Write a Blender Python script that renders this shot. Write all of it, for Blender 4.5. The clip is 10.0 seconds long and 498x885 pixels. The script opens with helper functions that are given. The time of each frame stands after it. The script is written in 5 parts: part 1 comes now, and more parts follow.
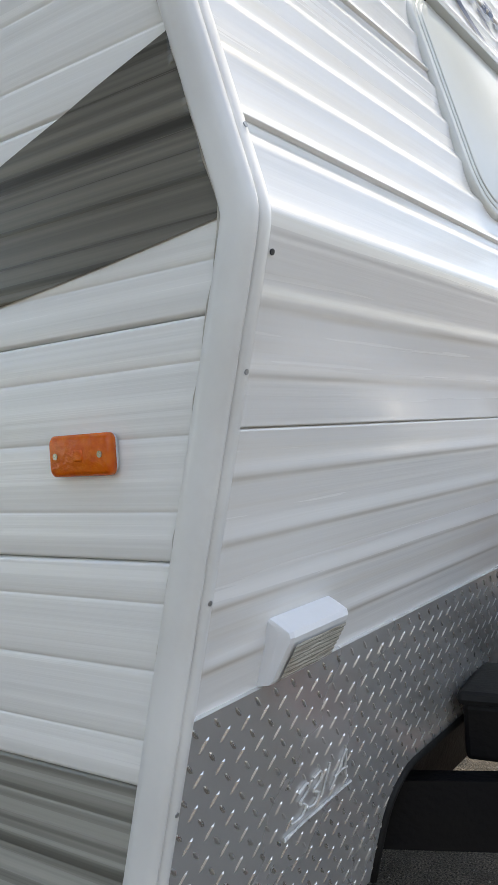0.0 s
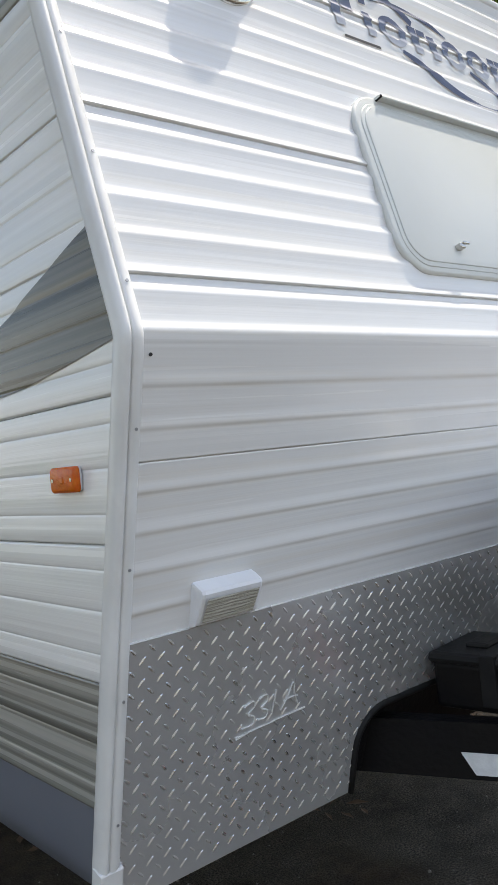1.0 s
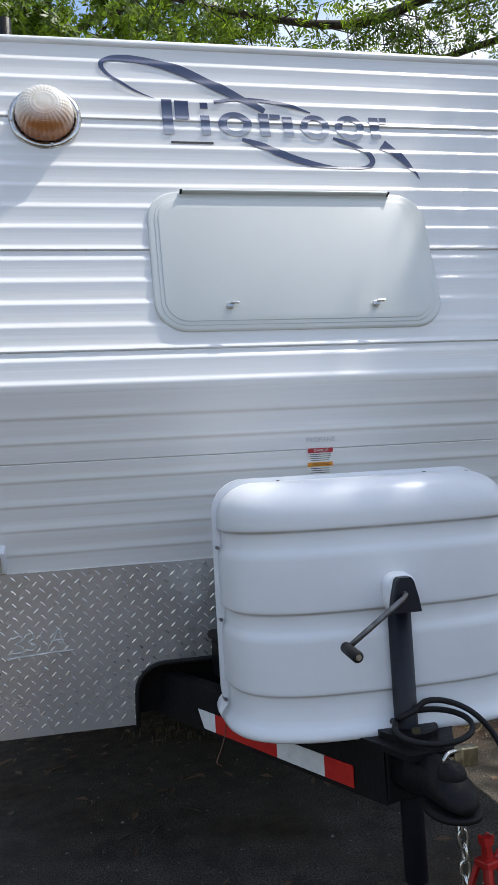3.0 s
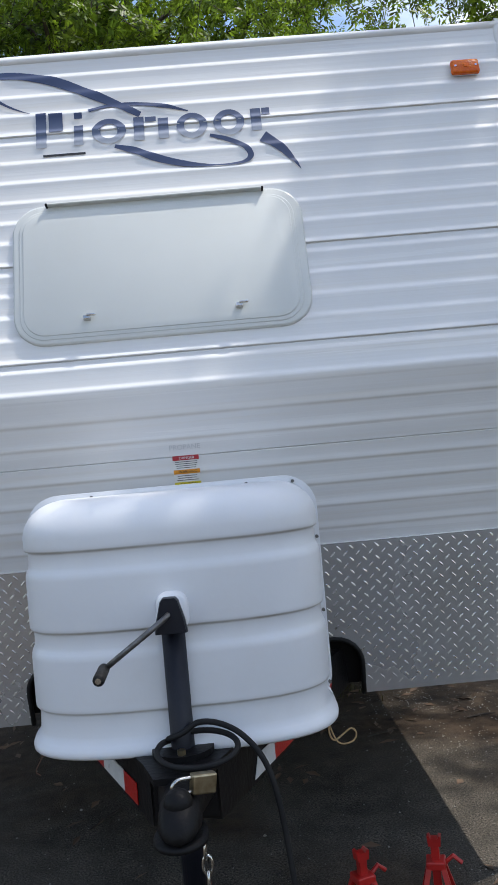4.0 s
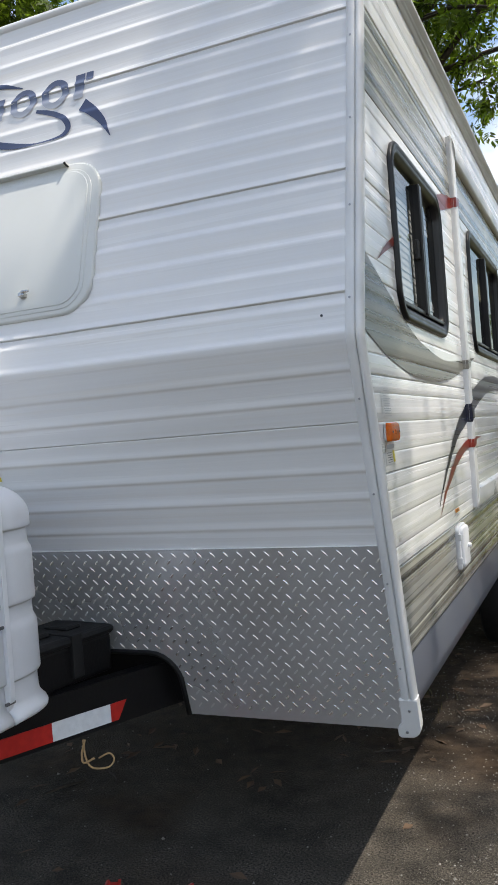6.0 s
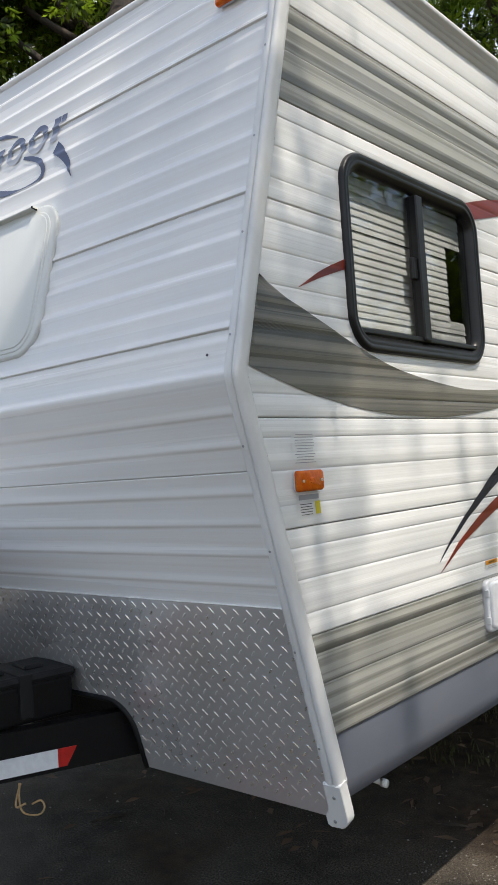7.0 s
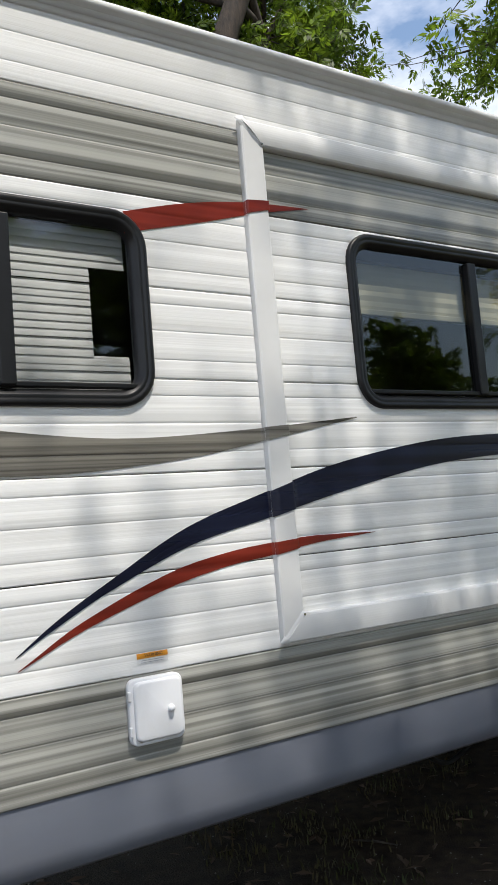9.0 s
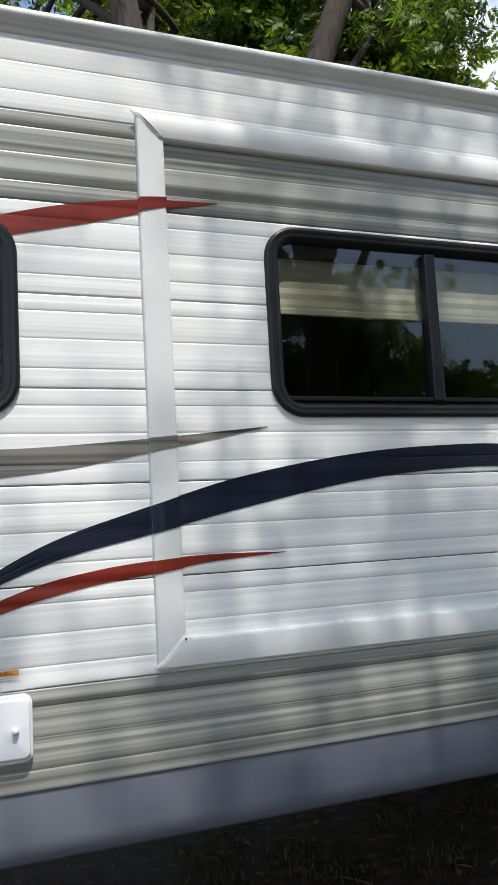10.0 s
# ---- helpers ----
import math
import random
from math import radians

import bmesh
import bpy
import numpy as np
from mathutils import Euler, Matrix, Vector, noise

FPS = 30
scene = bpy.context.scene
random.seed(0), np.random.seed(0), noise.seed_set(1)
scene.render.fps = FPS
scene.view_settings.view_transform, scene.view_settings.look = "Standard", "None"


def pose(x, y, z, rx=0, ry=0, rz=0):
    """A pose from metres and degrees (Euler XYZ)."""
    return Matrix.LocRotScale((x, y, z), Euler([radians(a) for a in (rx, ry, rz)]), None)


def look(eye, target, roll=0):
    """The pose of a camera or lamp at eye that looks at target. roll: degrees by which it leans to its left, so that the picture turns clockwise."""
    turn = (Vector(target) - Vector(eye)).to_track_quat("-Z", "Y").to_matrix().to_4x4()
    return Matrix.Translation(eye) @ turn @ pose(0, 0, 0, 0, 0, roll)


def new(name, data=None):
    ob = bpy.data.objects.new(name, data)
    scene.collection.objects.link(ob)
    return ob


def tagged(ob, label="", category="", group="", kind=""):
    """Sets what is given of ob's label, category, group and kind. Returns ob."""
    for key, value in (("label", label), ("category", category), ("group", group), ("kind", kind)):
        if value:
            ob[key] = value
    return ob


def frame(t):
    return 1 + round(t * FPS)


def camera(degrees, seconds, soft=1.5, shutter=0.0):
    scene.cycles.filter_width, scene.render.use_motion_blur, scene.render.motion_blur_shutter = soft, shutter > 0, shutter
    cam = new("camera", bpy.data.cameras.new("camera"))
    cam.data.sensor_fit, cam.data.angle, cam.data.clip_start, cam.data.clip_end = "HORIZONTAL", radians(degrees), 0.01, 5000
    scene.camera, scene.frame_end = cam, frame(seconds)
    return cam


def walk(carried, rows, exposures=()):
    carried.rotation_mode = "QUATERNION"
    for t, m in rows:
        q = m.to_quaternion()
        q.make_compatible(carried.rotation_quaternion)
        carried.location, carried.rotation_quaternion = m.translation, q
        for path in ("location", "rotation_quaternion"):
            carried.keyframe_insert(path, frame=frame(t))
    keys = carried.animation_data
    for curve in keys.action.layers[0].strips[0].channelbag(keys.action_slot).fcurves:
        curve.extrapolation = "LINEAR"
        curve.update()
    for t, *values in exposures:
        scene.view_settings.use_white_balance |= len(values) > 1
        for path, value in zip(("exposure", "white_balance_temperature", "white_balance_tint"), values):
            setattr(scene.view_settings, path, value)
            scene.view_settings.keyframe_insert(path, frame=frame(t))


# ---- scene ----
cam = camera(34.0, 10.0, soft=1.2)
PATH = [
    (0, (-0.648, -0.436, 1.433), (0.986, 0.716, 1.429), -3.7),
    (0.5, (-0.718, -0.714, 1.435), (0.744, 0.65, 1.414), -5.1),
    (1, (-0.708, -1.105, 1.447), (0.585, 0.421, 1.468), -5.9),
    (1.5, (-0.517, -1.547, 1.443), (0.556, 0.14, 1.504), -3.6),
    (2, (-0.176, -1.803, 1.421), (0.657, 0.013, 1.513), -3.8),
    (2.5, (0.17, -2.192, 1.403), (0.724, -0.274, 1.52), -3.9),
    (3, (0.528, -2.339, 1.382), (0.937, -0.383, 1.459), -3.4),
    (3.2, (0.696, -2.372, 1.391), (1.061, -0.406, 1.438), -3.4),
    (4.3, (1.624, -2.423, 1.429), (1.542, -0.425, 1.472), -4.9),
    (4.5, (1.775, -2.366, 1.431), (1.616, -0.373, 1.49), -4.2),
    (5, (2.176, -2.238, 1.427), (1.839, -0.269, 1.505), -3.7),
    (5.5, (2.607, -2.086, 1.436), (2.048, -0.165, 1.446), -4.0),
    (5.7, (2.746, -2.001, 1.42), (2.099, -0.109, 1.412), -4.4),
    (6.8, (3.474, -1.431, 1.465), (2.256, 0.155, 1.513), -3.5),
    (7, (3.575, -1.296, 1.45), (2.276, 0.223, 1.517), -3.9),
    (7.5, (3.773, -0.9, 1.471), (2.339, 0.49, 1.572), -5.4),
    (8, (4.054, -0.512, 1.455), (2.49, 0.729, 1.57), -5.5),
    (8.5, (4.22, -0.123, 1.428), (2.598, 1.037, 1.58), -4.7),
    (9, (4.364, 0.289, 1.414), (2.689, 1.364, 1.61), -4.8),
    (9.5, (4.543, 0.654, 1.426), (2.757, 1.531, 1.628), -4.8),
    (10, (4.564, 1.029, 1.416), (2.714, 1.756, 1.634), -3.2),
]
walk(cam, [(t, look(eye, target, roll)) for t, eye, target, roll in PATH], exposures=[(0.0, 0.90, 7000, 10), (1.5, 0.60, 6750, 10), (3.0, 0.40, 6250, 10), (5.2, 0.50, 6450, 10), (7.0, 0.47, 6800, 10), (8.0, 0.33, 6700, 10), (9.0, 0.37, 6500, 10), (10.0, 0.42, 6300, 10)])

# ---- light ----
SUN_WAY = Vector((0.145, 0.008, 0.294)).normalized()
world = bpy.data.worlds.new("sky")
scene.world = world
world.use_nodes = True
wn, wl = world.node_tree.nodes, world.node_tree.links
wn.clear()
sky = wn.new("ShaderNodeTexSky")
sky.sky_type, sky.sun_disc = "NISHITA", False
sky.sun_elevation = math.asin(SUN_WAY.z)
sky.sun_rotation = math.atan2(SUN_WAY.x, SUN_WAY.y)
sky.air_density, sky.dust_density = 1.2, 1.5
tc, mapping = wn.new("ShaderNodeTexCoord"), wn.new("ShaderNodeMapping")
mapping.inputs["Scale"].default_value = (1.0, 1.0, 2.2)
cloud, ramp = wn.new("ShaderNodeTexNoise"), wn.new("ShaderNodeValToRGB")
cloud.inputs["Scale"].default_value, cloud.inputs["Detail"].default_value = 2.6, 7
cloud.inputs["Roughness"].default_value = 0.56
ramp.color_ramp.elements[0].position, ramp.color_ramp.elements[1].position = 0.495, 0.655
mix = wn.new("ShaderNodeMixRGB")
mix.inputs["Color2"].default_value = (7.0, 7.2, 7.7, 1)
bg, wout = wn.new("ShaderNodeBackground"), wn.new("ShaderNodeOutputWorld")
bg.inputs["Strength"].default_value = 0.15
wl.new(tc.outputs["Generated"], mapping.inputs["Vector"])
wl.new(mapping.outputs["Vector"], cloud.inputs["Vector"])
wl.new(cloud.outputs["Fac"], ramp.inputs["Fac"])
wl.new(ramp.outputs["Color"], mix.inputs["Fac"])
wl.new(sky.outputs["Color"], mix.inputs["Color1"])
wl.new(mix.outputs["Color"], bg.inputs["Color"])
wl.new(bg.outputs["Background"], wout.inputs["Surface"])
sun = new("sun", bpy.data.lights.new("sun", "SUN"))
sun.data.energy, sun.data.angle, sun.data.color = 3.3, radians(0.55), (1.0, 0.94, 0.85)
sun.matrix_world = look(SUN_WAY * 30, (0, 0, 0))


# ---- materials ----
def material(name, color, rough=0.5, metal=0.0, second=None, scale=8.0, stretch=(1, 1, 1), bump=0.0, bump_scale=60.0, stain=0.0,
             stain_color=(0.3, 0.25, 0.18), coat=0.0, vary=0.0, trans=0.0, spec=0.5, low=0.35, high=0.68):
    """Principled with a coarse colour variation, a fine relief and, where asked, blotchy stains."""
    m = bpy.data.materials.new(name)
    m.use_nodes = True
    n, l = m.node_tree.nodes, m.node_tree.links
    p = n["Principled BSDF"]
    p.inputs["Roughness"].default_value, p.inputs["Metallic"].default_value = rough, metal
    p.inputs["Coat Weight"].default_value, p.inputs["Specular IOR Level"].default_value = coat, spec
    c = n.new("ShaderNodeTexCoord")
    mp = n.new("ShaderNodeMapping")
    mp.inputs["Scale"].default_value = stretch
    l.new(c.outputs["Object"], mp.inputs["Vector"])
    t = n.new("ShaderNodeTexNoise")
    t.inputs["Scale"].default_value, t.inputs["Detail"].default_value = scale, 6
    l.new(mp.outputs["Vector"], t.inputs["Vector"])
    r = n.new("ShaderNodeValToRGB")
    second = second or tuple(v * 0.86 for v in color)
    r.color_ramp.elements[0].position, r.color_ramp.elements[1].position = low, high
    r.color_ramp.elements[0].color, r.color_ramp.elements[1].color = (*second, 1), (*color, 1)
    l.new(t.outputs["Fac"], r.inputs["Fac"])
    out = r.outputs["Color"]
    if stain:
        s, sr, mx = n.new("ShaderNodeTexNoise"), n.new("ShaderNodeValToRGB"), n.new("ShaderNodeMixRGB")
        s.inputs["Scale"].default_value, s.inputs["Detail"].default_value = 2.3, 8
        s.inputs["Roughness"].default_value = 0.7
        l.new(mp.outputs["Vector"], s.inputs["Vector"])
        sr.color_ramp.elements[0].position, sr.color_ramp.elements[1].position = 0.5, 0.8
        sr.color_ramp.elements[1].color = (stain, stain, stain, 1)
        l.new(s.outputs["Fac"], sr.inputs["Fac"])
        l.new(sr.outputs["Color"], mx.inputs["Fac"])
        l.new(out, mx.inputs["Color1"])
        mx.inputs["Color2"].default_value = (*stain_color, 1)
        out = mx.outputs["Color"]
    if vary:
        o, hs, ma = n.new("ShaderNodeObjectInfo"), n.new("ShaderNodeHueSaturation"), n.new("ShaderNodeMapRange")
        ma.inputs["To Min"].default_value, ma.inputs["To Max"].default_value = 1 - vary, 1 + vary
        l.new(o.outputs["Random"], ma.inputs["Value"])
        l.new(ma.outputs["Result"], hs.inputs["Value"])
        l.new(out, hs.inputs["Color"])
        out = hs.outputs["Color"]
    l.new(out, p.inputs["Base Color"])
    rr = n.new("ShaderNodeMapRange")
    rr.inputs["To Min"].default_value, rr.inputs["To Max"].default_value = max(rough - 0.08, 0.02), min(rough + 0.1, 1)
    l.new(t.outputs["Fac"], rr.inputs["Value"])
    l.new(rr.outputs["Result"], p.inputs["Roughness"])
    if bump:
        b, f = n.new("ShaderNodeBump"), n.new("ShaderNodeTexNoise")
        f.inputs["Scale"].default_value, f.inputs["Detail"].default_value = bump_scale, 4
        l.new(mp.outputs["Vector"], f.inputs["Vector"])
        l.new(f.outputs["Fac"], b.inputs["Height"])
        b.inputs["Strength"].default_value, b.inputs["Distance"].default_value = min(bump, 1.0), 0.01
        l.new(b.outputs["Normal"], p.inputs["Normal"])
    if trans:
        tr, ad, ou = n.new("ShaderNodeBsdfTranslucent"), n.new("ShaderNodeMixShader"), n["Material Output"]
        l.new(out, tr.inputs["Color"])
        ad.inputs["Fac"].default_value = trans
        l.new(p.outputs["BSDF"], ad.inputs[1])
        l.new(tr.outputs["BSDF"], ad.inputs[2])
        l.new(ad.outputs["Shader"], ou.inputs["Surface"])
    return m


def glass_material(name, tint):
    m = bpy.data.materials.new(name)
    m.use_nodes = True
    n, l = m.node_tree.nodes, m.node_tree.links
    n.remove(n["Principled BSDF"])
    t, g, mx, f = (n.new("ShaderNodeBsdfTransparent"), n.new("ShaderNodeBsdfGlossy"), n.new("ShaderNodeMixShader"), n.new("ShaderNodeFresnel"))
    t.inputs["Color"].default_value = (*tint, 1)
    g.inputs["Roughness"].default_value = 0.015
    f.inputs["IOR"].default_value = 1.75
    l.new(f.outputs["Fac"], mx.inputs["Fac"])
    l.new(t.outputs["BSDF"], mx.inputs[1])
    l.new(g.outputs["BSDF"], mx.inputs[2])
    l.new(mx.outputs["Shader"], n["Material Output"].inputs["Surface"])
    return m


WHITE_F = material("white_siding_front", (0.80, 0.797, 0.79), 0.25, second=(0.755, 0.752, 0.745), scale=2.2, stretch=(0.16, 5, 10), bump=0.07, bump_scale=7, stain=0.5, stain_color=(0.68, 0.62, 0.52), coat=0.25)
# Grey streaks in the white stand in for the shaded bands of the laps.
WHITE_S = material("white_siding_side", (0.86, 0.86, 0.845), 0.25, second=(0.75, 0.75, 0.735), scale=3.0, stretch=(5, 0.07, 13), bump=0.11, bump_scale=6, low=0.36, high=0.62, stain=0.25, stain_color=(0.68, 0.66, 0.59), coat=0.2)
# Print-like streaks put the ribs' light and dark reflection bands into the colour.
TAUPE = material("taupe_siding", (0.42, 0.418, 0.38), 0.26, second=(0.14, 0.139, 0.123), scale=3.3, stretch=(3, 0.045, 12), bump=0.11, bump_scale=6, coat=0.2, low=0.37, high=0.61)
TRIM = material("white_trim", (0.80, 0.80, 0.79), 0.32, scale=5, bump=0.05, bump_scale=30, stain=0.3, stain_color=(0.5, 0.45, 0.36))
FLANGE = material("slide_flange_white", (0.79, 0.79, 0.78), 0.3, scale=3, stain=0.12, stain_color=(0.6, 0.57, 0.5))
SKIRT = material("blue_grey_skirt", (0.15, 0.165, 0.20), 0.33, second=(0.12, 0.13, 0.16), scale=2.2, stretch=(2, 0.8, 2), bump=0.08, bump_scale=4, stain=0.3, stain_color=(0.2, 0.19, 0.18))
# Cool and brown patches mix staining with painted-in reflections of the ground.
PLATE = material("aluminium_tread_plate", (0.82, 0.815, 0.805), 0.27, 0.64, second=(0.71, 0.71, 0.72), scale=1.5, bump=0.10, bump_scale=14, stain=0.45, stain_color=(0.48, 0.42, 0.34), low=0.30, high=0.70)
LUG = material("tread_lug", (0.92, 0.92, 0.92), 0.27, 0.85, second=(0.82, 0.815, 0.81), scale=6)
BLACK = material("black_frame_paint", (0.006, 0.006, 0.0075), 0.45, second=(0.009, 0.0085, 0.0085), scale=9, bump=0.15, bump_scale=80, stain=0.25, stain_color=(0.022, 0.019, 0.016), spec=0.15)
RUBBER = material("black_rubber", (0.011, 0.011, 0.012), 0.6, second=(0.017, 0.017, 0.017), scale=14, bump=0.1, bump_scale=90, spec=0.2)
WINFRAME = material("black_window_frame", (0.008, 0.008, 0.009), 0.34, second=(0.012, 0.012, 0.013), scale=10, spec=0.35)
POLY = material("white_moulded_plastic", (0.80, 0.81, 0.83), 0.38, second=(0.74, 0.75, 0.78), scale=3, bump=0.12, bump_scale=9, stain=0.25, stain_color=(0.6, 0.57, 0.5))
COVERP = material("white_cover_panel", (0.66, 0.675, 0.65), 0.24, second=(0.62, 0.635, 0.61), scale=2, bump=0.03, bump_scale=3, stain=0.2, stain_color=(0.57, 0.54, 0.46))
AMBER = material("amber_lens", (0.90, 0.20, 0.004), 0.22, second=(0.80, 0.13, 0.003), scale=90, bump=0.2, bump_scale=150, coat=0.1, trans=0.25)
CLEAR = material("clear_ribbed_lens", (0.56, 0.55, 0.48), 0.12, second=(0.42, 0.40, 0.33), scale=20, stretch=(1, 1, 12), bump=0.6, bump_scale=30, coat=0.6)
CHROME = material("bright_metal", (0.62, 0.61, 0.58), 0.22, 1.0, second=(0.5, 0.49, 0.46), scale=40)
RUST = material("brass_metal", (0.42, 0.36, 0.24), 0.35, 1.0, second=(0.3, 0.24, 0.15), scale=60)
NAVY = material("navy_vinyl", (0.004, 0.005, 0.017), 0.28, second=(0.009, 0.012, 0.030), scale=3, stretch=(3, 0.1, 16), spec=0.28)
NAVY_F = material("navy_logo_vinyl", (0.03, 0.045, 0.11), 0.35, second=(0.045, 0.065, 0.14), scale=4, coat=0.2)
RED = material("dark_red_vinyl", (0.24, 0.027, 0.014), 0.30, second=(0.13, 0.014, 0.008), scale=3, stretch=(3, 0.2, 10), spec=0.35)
# Pale streaks in the vinyl colour imitate highlights along the ribs.
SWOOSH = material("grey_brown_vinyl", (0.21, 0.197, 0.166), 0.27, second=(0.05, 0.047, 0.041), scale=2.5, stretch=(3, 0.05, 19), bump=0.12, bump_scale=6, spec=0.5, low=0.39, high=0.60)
INK = material("black_ink", (0.02, 0.02, 0.025), 0.5)
GREYINK = material("grey_ink", (0.38, 0.38, 0.4), 0.5)
PALEINK = material("faded_grey_ink", (0.56, 0.56, 0.57), 0.5)
STICK_W = material("white_sticker", (0.78, 0.77, 0.75), 0.5)
STICK_R = material("red_sticker", (0.45, 0.03, 0.04), 0.5)
STICK_O = material("orange_sticker", (0.75, 0.30, 0.02), 0.5)
STICK_Y = material("yellow_sticker", (0.75, 0.62, 0.04), 0.5)
TAPE_W = material("white_reflective_tape", (0.74, 0.76, 0.78), 0.3, second=(0.66, 0.68, 0.70), scale=50, bump=0.1, bump_scale=200)
TAPE_R = material("red_reflective_tape", (0.52, 0.02, 0.015), 0.3, second=(0.42, 0.015, 0.012), scale=50, bump=0.1, bump_scale=200)
CHALK = material("chalk", (0.75, 0.75, 0.73), 0.9, second=(0.5, 0.5, 0.5), scale=70)
BLIND = material("white_blind_slat", (0.80, 0.81, 0.80), 0.4)
SHADE = material("cream_pleated_shade", (0.74, 0.72, 0.55), 0.8)
# Even dark colour that puts the rooms' dimness into the walls.
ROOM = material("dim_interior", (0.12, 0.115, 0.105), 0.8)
GLASS = glass_material("tinted_glass", (0.66, 0.68, 0.69))
GLASS_DARK = glass_material("dark_tinted_glass", (0.6, 0.62, 0.62))
BARK = material("tree_bark", (0.065, 0.048, 0.036), 0.9, second=(0.025, 0.02, 0.016), scale=6, stretch=(3, 3, 0.7), bump=0.9, bump_scale=14)
LEAF = material("tree_leaf", (0.20, 0.29, 0.019), 0.45, second=(0.06, 0.105, 0.010), scale=0.9, trans=0.6)
WEED = material("dull_weed_blade", (0.045, 0.055, 0.012), 0.7, second=(0.085, 0.055, 0.022), scale=4, trans=0.2)
# Per-leaflet brightness spread puts sunlit and shaded leaves into the colour.
hue, isl, span = LEAF.node_tree.nodes.new("ShaderNodeHueSaturation"), LEAF.node_tree.nodes.new("ShaderNodeNewGeometry"), LEAF.node_tree.nodes.new("ShaderNodeMapRange")
span.inputs["To Min"].default_value, span.inputs["To Max"].default_value = 0.35, 1.75
LEAF.node_tree.links.new(isl.outputs["Random Per Island"], span.inputs["Value"])
LEAF.node_tree.links.new(span.outputs["Result"], hue.inputs["Value"])
for node in list(LEAF.node_tree.nodes):
    if node.type in ("BSDF_PRINCIPLED", "BSDF_TRANSLUCENT"):
        slot = node.inputs["Base Color"] if node.type == "BSDF_PRINCIPLED" else node.inputs["Color"]
        if slot.links:
            LEAF.node_tree.links.new(slot.links[0].from_socket, hue.inputs["Color"])
            LEAF.node_tree.links.new(hue.outputs["Color"], slot)
JACKP = material("satin_black_jack_paint", (0.008, 0.0095, 0.016), 0.42, second=(0.013, 0.0145, 0.022), scale=12, bump=0.1, bump_scale=60, stain=0.2, stain_color=(0.04, 0.034, 0.028), spec=0.28)
STEEL = material("worn_crank_steel", (0.22, 0.22, 0.225), 0.4, 0.7, second=(0.12, 0.115, 0.11), scale=50)
GRASS = material("grass_blade", (0.11, 0.15, 0.03), 0.6, second=(0.2, 0.16, 0.06), scale=2, trans=0.3)
RED_STEEL = material("red_painted_steel", (0.45, 0.015, 0.012), 0.35, second=(0.3, 0.012, 0.01), scale=20, stain=0.4, stain_color=(0.12, 0.05, 0.04))
ORANGE = material("orange_plastic", (0.75, 0.17, 0.03), 0.5, second=(0.6, 0.13, 0.03), scale=20)
TIMBER = material("weathered_red_timber", (0.20, 0.09, 0.055), 0.8, second=(0.11, 0.055, 0.035), scale=5, stretch=(1, 6, 6), bump=0.4, bump_scale=20)
ROPE = material("tan_cord", (0.45, 0.30, 0.14), 0.8, second=(0.3, 0.2, 0.1), scale=120)
GALV = material("galvanised_wire", (0.42, 0.43, 0.44), 0.45, 0.8)
ROOFING = material("grey_shingles", (0.17, 0.165, 0.17), 0.9, second=(0.12, 0.115, 0.12), scale=6, bump=0.3, bump_scale=12)
HOUSE_W = material("beige_house_wall", (0.38, 0.33, 0.27), 0.8, second=(0.32, 0.28, 0.23), scale=2)
FENCE_B = material("brown_board", (0.20, 0.11, 0.07), 0.8, second=(0.13, 0.07, 0.045), scale=3)


GAS = material("white_moulded_plastic_grimy", (0.75, 0.765, 0.79), 0.33, second=(0.69, 0.705, 0.735), scale=3, bump=0.12, bump_scale=9, stain=0.25, stain_color=(0.6, 0.57, 0.5))


def grime(mat, heights, thin, wide, most, color, scale=9, stretch=(1, 1, 1)):
    """Broken lines of dirt that has settled in level grooves."""
    n, l = mat.node_tree.nodes, mat.node_tree.links
    c, mp, sep, spots = n.new("ShaderNodeTexCoord"), n.new("ShaderNodeMapping"), n.new("ShaderNodeSeparateXYZ"), n.new("ShaderNodeTexNoise")
    l.new(c.outputs["Object"], sep.inputs["Vector"])
    l.new(c.outputs["Object"], mp.inputs["Vector"])
    mp.inputs["Scale"].default_value = stretch
    l.new(mp.outputs["Vector"], spots.inputs["Vector"])
    spots.inputs["Scale"].default_value, spots.inputs["Detail"].default_value = scale, 5
    p = n["Principled BSDF"]
    out = p.inputs["Base Color"].links[0].from_socket
    for g in heights:
        away, near, fade, times, mixed = n.new("ShaderNodeMath"), n.new("ShaderNodeMath"), n.new("ShaderNodeMapRange"), n.new("ShaderNodeMath"), n.new("ShaderNodeMixRGB")
        away.operation, near.operation, times.operation = "SUBTRACT", "ABSOLUTE", "MULTIPLY"
        away.inputs[1].default_value = g
        l.new(sep.outputs["Z"], away.inputs[0])
        l.new(away.outputs[0], near.inputs[0])
        fade.inputs["From Min"].default_value, fade.inputs["From Max"].default_value = thin, wide
        fade.inputs["To Min"].default_value, fade.inputs["To Max"].default_value = most, 0.0
        l.new(near.outputs[0], fade.inputs["Value"])
        l.new(fade.outputs["Result"], times.inputs[0])
        l.new(spots.outputs["Fac"], times.inputs[1])
        l.new(times.outputs[0], mixed.inputs["Fac"])
        l.new(out, mixed.inputs["Color1"])
        mixed.inputs["Color2"].default_value = (*color, 1)
        out = mixed.outputs["Color"]
    l.new(out, p.inputs["Base Color"])


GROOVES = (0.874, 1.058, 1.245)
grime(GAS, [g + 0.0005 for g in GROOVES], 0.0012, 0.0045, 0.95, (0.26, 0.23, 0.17))
